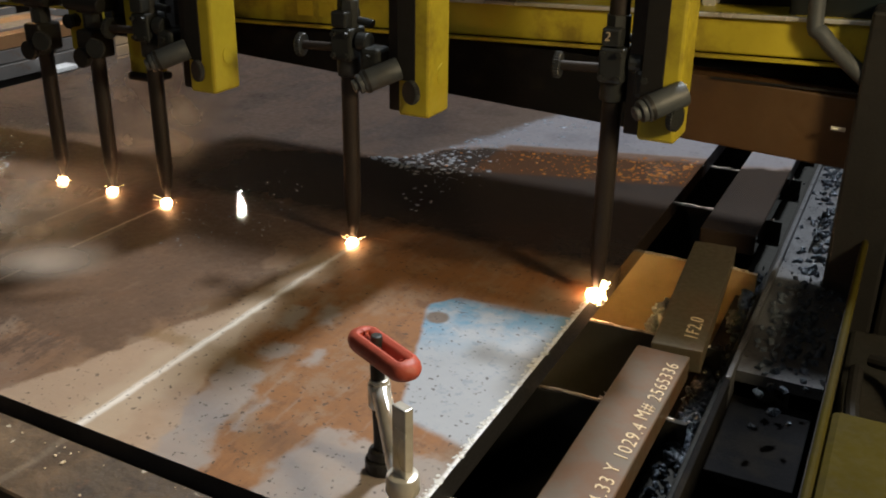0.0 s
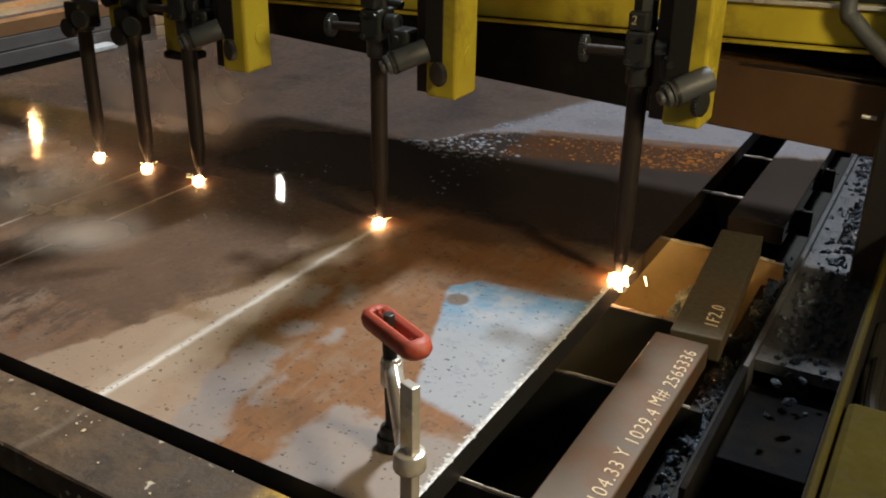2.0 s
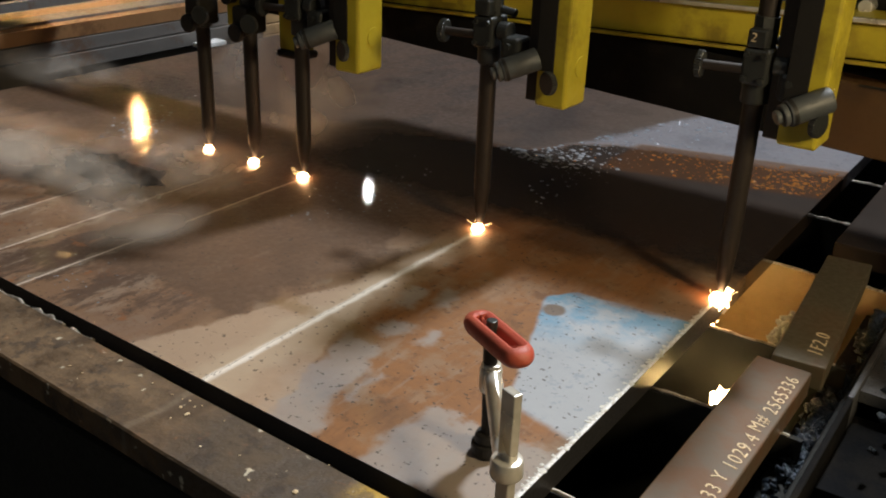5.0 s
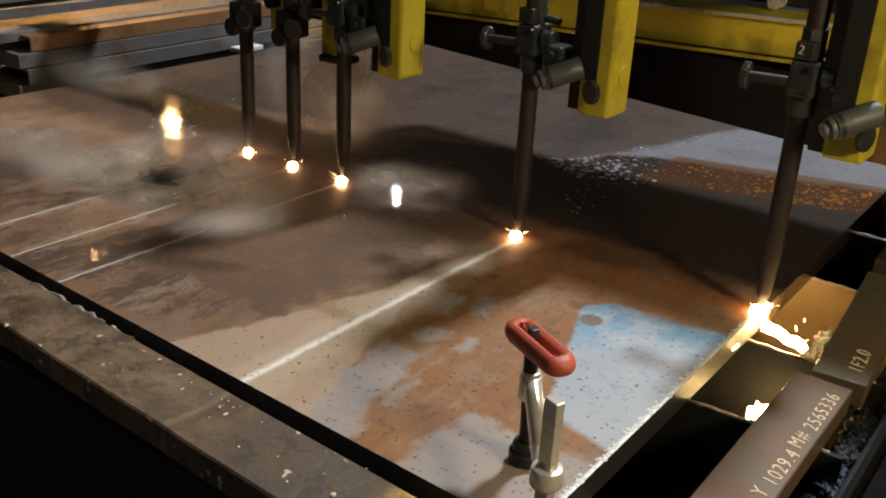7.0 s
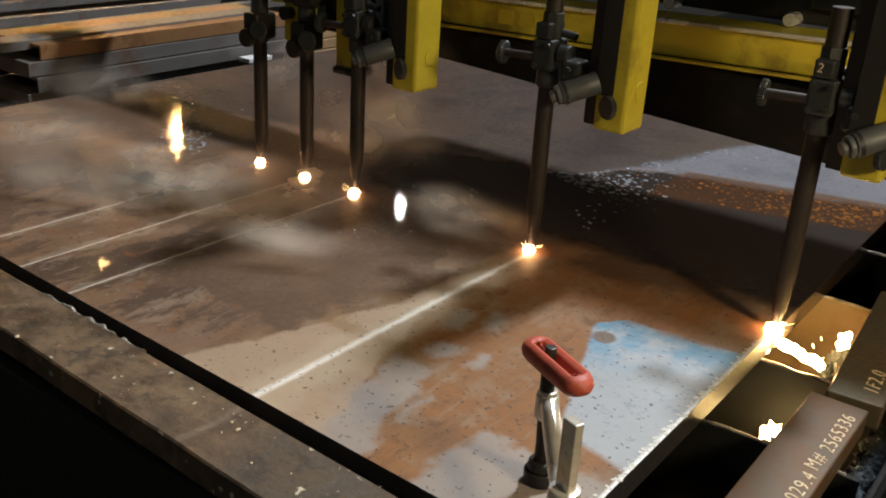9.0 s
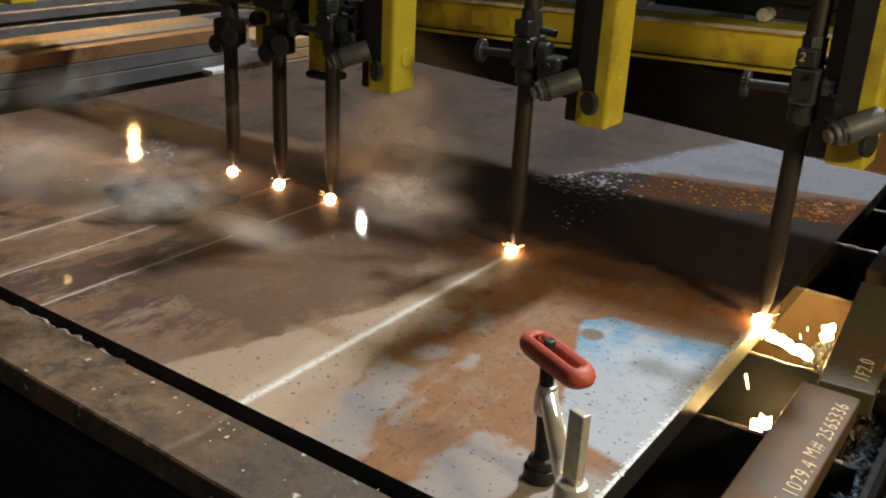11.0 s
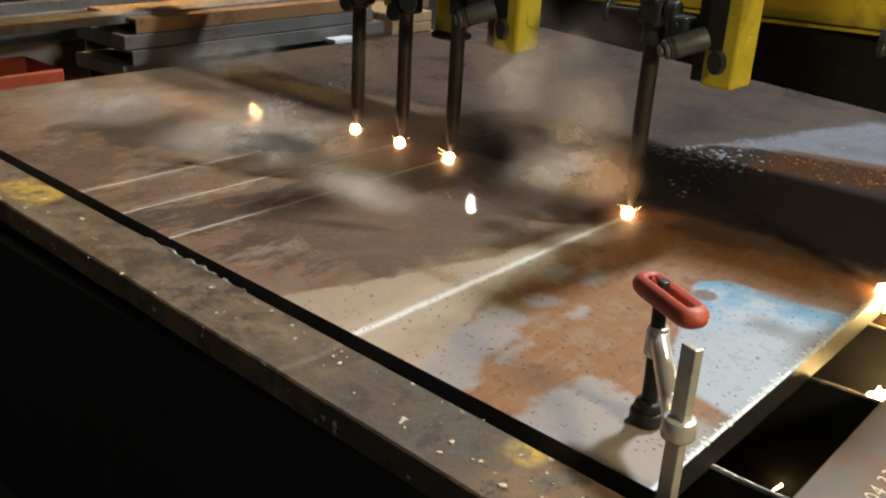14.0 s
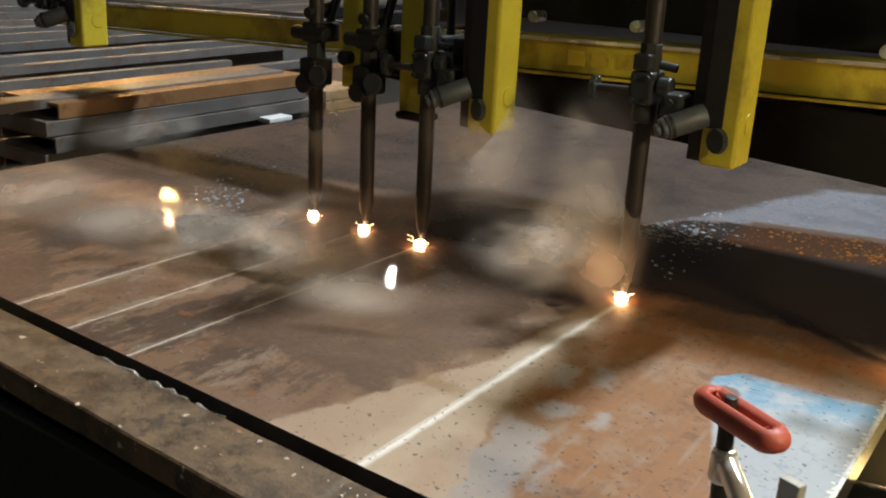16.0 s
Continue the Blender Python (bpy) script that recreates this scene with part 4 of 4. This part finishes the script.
# ---------------------------------------------------------------- steel stock beyond the table


def stock_beam(label, x, y0, y1, z, w, h, kind, turn=0.0):
    """A rolled section lying along y: hollow box, channel or flat."""
    ob = thing("stock_beam", label, "steel section", "stacked steel stock")
    bm = bm_new()
    t = 0.008
    L = y1 - y0
    if kind == "box":
        box(bm, -w / 2, w / 2, 0, L, h - t, h), box(bm, -w / 2, w / 2, 0, L, 0, t)
        box(bm, -w / 2, -w / 2 + t, 0, L, t, h - t), box(bm, w / 2 - t, w / 2, 0, L, t, h - t)
    elif kind == "channel":
        box(bm, -w / 2, w / 2, 0, L, h - t, h), box(bm, w / 2 - t, w / 2, 0, L, 0, h - t), box(bm, -w / 2, -w / 2 + t, 0, L, 0, h - t)
    else:
        box(bm, -w / 2, w / 2, 0, L, 0, h, 0.002)
    part("section", bm, M_STOCK, ob)
    ob.matrix_basis = pose(x, y0, z, 0, 0, turn)
    return ob


def bunk(x0, x1, y, z):
    ob = tagged(part("timber_bunk", box(bm_new(), x0, x1, y - 0.05, y + 0.05, z - 0.09, z, 0.006), M_WOOD), "orange-lit timber bunk under the steel stock", "timber", "timber bunks")
    return ob


random.seed(12)
for k in range(5):
    stock_beam("grey steel flat in a layered stack", -3.10 + random.uniform(-0.012, 0.012), 1.50 + random.uniform(-0.03, 0.1), 2.72 + random.uniform(-0.06, 0.06), 0.575 + 0.05 * k, 0.30, 0.046, "flat" if k % 2 else "channel", random.uniform(-0.5, 0.5))
stock_beam("long steel flat lying on the layered stack", -3.05, 0.3, 2.62, 0.80, 0.10, 0.030, "flat", 0.8)
for y in (1.62, 2.15, 2.62):
    bunk(-3.27, -2.93, y, 0.55)
for k in range(4):
    b = part("board", box(bm_new(), -3.30, -2.97, 2.80, 3.05, 0.56 + 0.045 * k, 0.603 + 0.045 * k, 0.004), M_WOOD)
    tagged(b, "pale timber board in a small pile", "timber", "timber boards")
for row in range(7):
    x = -3.62 - 0.46 * row
    z = 0.50 + 0.02 * row
    for y in (1.0, 2.3, 3.7, 5.2):
        bunk(x - 0.20, x + 0.20, y, z)
    for k in range(3):
        h = random.choice((0.05, 0.07, 0.09))
        w = random.choice((0.14, 0.20, 0.28))
        stock_beam("long grey steel section in a low stack", x + random.uniform(-0.06, 0.06), random.uniform(-0.2, 0.7), random.uniform(3.0, 3.8) + 0.75 * row, z, w, h, random.choice(("box", "channel", "flat", "channel")), random.uniform(-1.0, 1.0))
        z += h
for k in range(16):
    x = -3.45 - 0.22 * k
    stock_beam("slender steel strip lying over the stock", x, random.uniform(-0.1, 0.8), random.uniform(2.6, 3.4) + 0.2 * k, 0.74 + 0.012 * k, random.uniform(0.03, 0.07), 0.035, "channel" if k % 3 else "flat", random.uniform(-2.5, 2.5))
for y, x0, x1 in ((1.05, -3.35, -2.95), (0.62, -3.5, -2.98)):
    bunk(x0, x1, y, 0.66)
# lamp light on the offcut is put into its white base colour
tagged(part("offcut", box(bm_new(), -2.93, -2.87, 2.38, 2.50, 0.672, 0.690, 0.003), M_WHITE), "bright bare metal offcut catching the lamp", "offcut")
bm = box(bm_new(), -3.10, -2.86, 1.02, 1.26, 0.50, 0.715, 0.006)
bmesh.ops.delete(bm, geom=[f for f in bm.faces if f.normal.z > 0.9 and f.calc_area() > 0.01], context="FACES")
box(bm, -3.09, -2.87, 1.03, 1.25, 0.51, 0.52)
tagged(part("red_bin", bm, M_RED_BOX), "open red-orange sheet steel bin", "bin")
tagged(part("stock_stand", box(bm_new(), -8.0, -2.90, -0.5, 9.0, 0.0, 0.41, 0.01), M_TABLE), "low dark steel stand carrying the stock", "stand")

# ---------------------------------------------------------------- smoke and sparks


def smoke_material(name, density, low, high, stretch, scale):
    """Thin smoke: torn by noise, fading out towards the rim of its sheet."""
    n = Nodes(name)
    g = n.add("ShaderNodeTexCoord").outputs["Generated"]
    sep = n.add("ShaderNodeSeparateXYZ")
    n.put(sep.inputs[0], g)
    a = n.math("MULTIPLY", n.math("SUBTRACT", sep.outputs[0], 0.5), 2.0)
    b = n.math("MULTIPLY", n.math("SUBTRACT", sep.outputs[1], 0.5), 2.0)
    r = n.math("SQRT", n.math("ADD", n.math("MULTIPLY", a, a), n.math("MULTIPLY", b, b)))
    which = n.math("MULTIPLY", n.add("ShaderNodeObjectInfo").outputs["Random"], 40.0)
    place = n.add("ShaderNodeMapping")
    place.inputs["Scale"].default_value, place.inputs["Rotation"].default_value = stretch, (0, 0, radians(24))
    n.put(place.inputs["Vector"], n.xyz)
    fields = []
    for k, (size, rough, swirl) in enumerate(((scale, 0.55, 0.25), (scale * 0.45, 0.45, 0.15))):
        tex = n.add("ShaderNodeTexNoise")
        tex.noise_dimensions = "4D"
        tex.inputs["Scale"].default_value, tex.inputs["Detail"].default_value, tex.inputs["Roughness"].default_value = size, 5, rough
        tex.inputs["Distortion"].default_value = swirl
        n.put(tex.inputs["Vector"], place.outputs[0])
        n.put(tex.inputs["W"], n.math("ADD", which, 7.3 * k))
        fields.append(tex.outputs["Fac"])
    torn = n.math("MULTIPLY", n.step(fields[0], low, high), n.step(fields[1], 0.27, 0.52))
    rim = n.step(n.math("ADD", r, n.math("MULTIPLY", n.math("SUBTRACT", fields[1], 0.5), 0.9)), 0.92, 0.0)
    alpha = n.math("MULTIPLY", n.math("MULTIPLY", n.math("MULTIPLY", rim, n.step(r, 0.99, 0.55)), torn), density)
    clear, dif, tra = n.add("ShaderNodeBsdfTransparent"), n.add("ShaderNodeBsdfDiffuse"), n.add("ShaderNodeBsdfTranslucent")
    for q in (dif, tra):
        q.inputs["Color"].default_value = (0.96, 0.87, 0.76, 1)
    both, mix = n.add("ShaderNodeMixShader"), n.add("ShaderNodeMixShader")
    both.inputs[0].default_value = 0.55
    n.t.links.new(dif.outputs[0], both.inputs[1]), n.t.links.new(tra.outputs[0], both.inputs[2])
    n.put(mix.inputs[0], alpha)
    n.t.links.new(clear.outputs[0], mix.inputs[1]), n.t.links.new(both.outputs[0], mix.inputs[2])
    n.t.links.new(mix.outputs[0], n.out.inputs["Surface"])
    return n.mat


M_WISP = smoke_material("torn_cutting_smoke", 0.70, 0.30, 0.78, (1.0, 1.5, 1.0), 8.0)
M_HAZE = smoke_material("thin_cutting_haze", 0.56, 0.26, 0.64, (1.0, 1.3, 1.0), 4.5)


def wisp(w, h, seed, material):
    """A gently billowing sheet of smoke with a rounded, uneven rim."""
    bm = bm_new()
    rings, seg = 7, 26
    grid = []
    for i in range(rings + 1):
        ring = []
        for k in range(seg):
            a = 2 * math.pi * k / seg
            rr = i / rings
            x, y = 0.5 * w * rr * math.cos(a), 0.5 * h * rr * math.sin(a)
            z = 0.03 * w * noise.noise((x * 1.6 / w, y * 1.6 / h, seed * 3.7))
            ring.append(bm.verts.new((x, y, z)) if i else None)
        grid.append(ring)
    mid = bm.verts.new((0, 0, 0.03 * w * noise.noise((0, 0, seed * 3.7))))
    for k in range(seg):
        j = (k + 1) % seg
        bm.faces.new((mid, grid[1][k], grid[1][j]))
        for i in range(1, rings):
            bm.faces.new((grid[i][k], grid[i + 1][k], grid[i + 1][j], grid[i][j]))
    ob = part("smoke_wisp", bm, material, None, "", True)
    return tagged(ob, "thin grey-brown smoke drifting off the cuts", "smoke", "smoke wisps")


# place at the start, place at the end, seconds between which it drifts, width, height, billow, thin haze or torn wisp
WISPS = (
    ((-1.90, 1.22, 0.78), (-1.70, 1.22, 0.78), 0, 16, 0.60, 0.20, 0.05, M_HAZE),
    ((-1.66, 1.22, 0.78), (-1.62, 1.24, 0.79), 0, 16, 0.60, 0.26, 0.05, M_WISP),
    ((-2.16, 1.14, 0.78), (-2.24, 1.06, 0.77), 0, 16, 0.60, 0.24, 0.05, M_HAZE),
    ((-1.78, 1.06, 0.76), (-1.74, 1.12, 0.78), 0, 16, 0.46, 0.16, 0.06, M_WISP),
    ((-1.56, 1.10, 0.77), (-1.50, 1.14, 0.77), 2, 14, 0.48, 0.20, 0.06, M_WISP),
    ((-1.98, 1.00, 0.76), (-1.90, 1.06, 0.77), 0, 16, 0.50, 0.18, 0.05, M_HAZE),
    ((-1.74, 1.26, 0.77), (-1.72, 1.26, 0.77), 0, 16, 0.46, 0.14, 0.03, M_WISP),
    ((-1.80, 1.20, 0.77), (-1.66, 1.18, 0.77), 3, 13, 0.44, 0.17, 0.04, M_WISP),
    ((-1.62, 1.24, 0.78), (-1.16, 1.38, 0.80), 3, 9, 0.40, 0.22, 0.05, M_WISP),
    ((-1.66, 1.24, 0.78), (-1.12, 1.40, 0.82), 6, 13, 0.40, 0.24, 0.04, M_WISP),
    ((-1.74, 1.60, 0.84), (-1.10, 1.45, 0.81), 8, 13.5, 0.27, 0.28, 0.02, M_WISP),
    ((-1.60, 1.60, 0.81), (-1.065, 1.46, 0.79), 9, 14.0, 0.19, 0.20, 0.012, M_HAZE),
    ((-1.88, 1.64, 0.93), (-1.84, 1.56, 0.96), 5, 14, 0.24, 0.40, 0.03, M_HAZE),
    ((-1.72, 1.66, 0.95), (-1.34, 1.52, 0.97), 5, 13, 0.34, 0.50, 0.03, M_HAZE),
    ((-1.56, 1.66, 0.95), (-1.12, 1.52, 0.96), 7, 14.5, 0.32, 0.50, 0.03, M_HAZE),
    ((-1.44, 1.00, 0.76), (-1.40, 1.10, 0.77), 3, 12, 0.36, 0.14, 0.05, M_HAZE),
    ((-2.46, 1.44, 0.80), (-2.46, 1.52, 0.81), 0, 16, 0.50, 0.24, 0.04, M_HAZE),
    ((-1.90, 1.12, 0.77), (-1.76, 1.12, 0.77), 4, 13, 0.44, 0.18, 0.05, M_WISP),
)
WISPS += (
    ((-1.62, 1.64, 0.88), (-1.13, 1.43, 0.82), 9, 14, 0.34, 0.36, 0.02, M_WISP),
    ((-1.80, 1.62, 0.88), (-1.17, 1.46, 0.86), 8, 13, 0.36, 0.38, 0.03, M_WISP),
)
random.seed(41)
for k in range(2):
    x, y = random.uniform(-1.95, -1.55), random.uniform(0.96, 1.14)
    t0 = random.uniform(0, 7)
    WISPS += (((x, y, 0.765), (x + random.uniform(-0.05, 0.10), y + random.uniform(0.0, 0.06), 0.77), t0, t0 + 8, random.uniform(0.22, 0.38), random.uniform(0.10, 0.17), 0.05, M_WISP),)
wisps = [(wisp(w, h, i, material), start, end, t0, t1, billow, 1.7 * i, 0.10 if h > w else 0.8) for i, (start, end, t0, t1, w, h, billow, material) in enumerate(WISPS)]


def spark(seed, length, r):
    bm = bm_new()
    rod(bm, (0, 0, -length / 2), (0, 0, length / 2), r * 0.5, r, 7)
    bmesh.ops.create_icosphere(bm, subdivisions=1, radius=r * 1.2, matrix=Matrix.Translation((0, 0, length / 2)))
    return tagged(part("spark", bm, M_SPARK), "glowing drop of molten steel falling into the trough", "spark", "falling sparks")


random.seed(31)
sparks = []
for i in range(56):
    t0 = 0.2 + 15.0 * (i / 56) ** 0.8
    ob = spark(i, random.uniform(0.012, 0.045), random.uniform(0.0009, 0.0026))
    sparks.append((ob, t0, (random.uniform(-0.02, 0.11), random.uniform(0.06, 0.34) if i % 4 else random.uniform(-0.40, -0.08), random.uniform(0.37, 0.50)), random.uniform(0.45, 0.9), random.uniform(-50, 50), random.uniform(-40, 40)))

flow = thing("molten_flow", "white-hot molten steel running off the trimmed edge", "molten metal")
bm = tube(bm_new(), ((0.0, 0.012, -0.030), (0.02, 0.017, -0.036), (0.045, 0.010, -0.040), (0.06, 0.016, -0.044), (0.080, 0.010, -0.050)), 0.0105, 12, 0.8)
for v in bm.verts:
    v.co += Vector((0, 0, 1)) * 0.006 * noise.noise(v.co * 90) + Vector((0, 1, 0)) * 0.006 * noise.noise(v.co * 70 + Vector((5, 0, 0)))
part("stream", bm, M_STREAM, flow, "", True)
for k in range(4):
    bm = bm_new()
    o = (0.042 + 0.0055 * k, 0.03 + 0.026 * k, -0.045 - 0.012 * k + 0.02 * (k % 3))
    bmesh.ops.create_icosphere(bm, subdivisions=1, radius=1, matrix=Matrix.LocRotScale(o, Euler((0.4 * (k % 3), 0.3 * (k % 4) - 0.5, 0)), (0.0009, 0.0009, 0.005 + 0.004 * (k % 3))))
    part("drop", bm, M_SPARK, flow)

lumps = []
for k, (x, y, z, r) in enumerate(((-0.462, 1.40, 0.560, 0.016), (-0.430, 1.42, 0.585, 0.011), (-0.470, 1.30, 0.520, 0.012), (-0.435, 1.69, 0.640, 0.013))):
    bm = bm_new()
    bmesh.ops.create_icosphere(bm, subdivisions=3, radius=1, matrix=Matrix.LocRotScale((0, 0, 0), Euler((0.3 * k, 0.2, 0.9 * k)), (r, r * 0.7, r * 1.3)))
    for v in bm.verts:
        v.co *= 1 + 0.75 * noise.noise(v.co * 110 + Vector((k, 0, 0)))
    ob = tagged(part("molten_lump", bm, M_LUMP, None, "", True), "yellow-hot lump of molten slag in the trough", "molten slag", "molten lumps")
    lumps.append((ob, (x, y, z), 3.0 + 1.1 * k))

# ---------------------------------------------------------------- what moves


def motions():
    shift = ((0.0, 0.0), (1.5, 0.005), (3.5, 0.008), (5.0, 0.011), (8.0, 0.021), (11.0, 0.031), (12.5, 0.034), (14.5, 0.045), (16.0, 0.050))
    walk(gantry, [(t, pose(0, d, 0)) for t, d in shift])
    for ob, start, end, t0, t1, r, ph, spin in wisps:
        rows = []
        for k in range(33):
            t = 0.5 * k
            u = min(1.0, max(0.0, (t - t0) / (t1 - t0)))
            x, y, z = Vector(start).lerp(Vector(end), u * u * (3 - 2 * u))
            p = (x + r * math.sin(0.9 * t + ph), y + r * 0.7 * math.sin(0.7 * t + 2 * ph), z + r * 0.3 * math.sin(1.1 * t + ph))
            rows.append((t, pose(*p, 55 if spin < 0.5 else 34, 0, 36) @ pose(0, 0, 0, 6 * math.sin(0.5 * t + ph), 8 * math.sin(0.6 * t + 2 * ph), spin * 18 * math.sin(0.35 * t + ph))))
        walk(ob, rows)
    for ob, t0, (dx, dy, z), fall, tilt, lean in sparks:
        a, rot = Vector((-0.520, 1.490 + 0.0031 * t0, 0.694)), pose(0, 0, 0, tilt, lean, 0)
        rows = [(0.0, pose(*a) @ rot)]
        for k in range(5):
            u = k / 4
            rows.append((t0 + fall * u, pose(a.x + dx * u, a.y + dy * u, a.z + 0.03 * u + (z - a.z - 0.03) * u * u) @ rot))
        if rows[-1][0] < 16.0:
            rows.append((16.0, rows[-1][1]))
        walk(ob, rows)
    for ob, (x, y, z), t in lumps:
        walk(ob, [(0.0, pose(-0.68, y + 0.01, 0.61)), (t, pose(-0.68, y + 0.01, 0.61)), (t + 1.2, pose(-0.51, y, z + 0.02)), (t + 1.8, pose(x, y, z)), (16.0, pose(x, y, z))])
    walk(flow, [(0.0, pose(-0.70, 1.50, 0.672)), (4.0, pose(-0.66, 1.503, 0.672)), (7.0, pose(-0.515, 1.512, 0.700)), (11.0, pose(-0.510, 1.524, 0.702)), (16.0, pose(-0.512, 1.538, 0.701))])


motions()
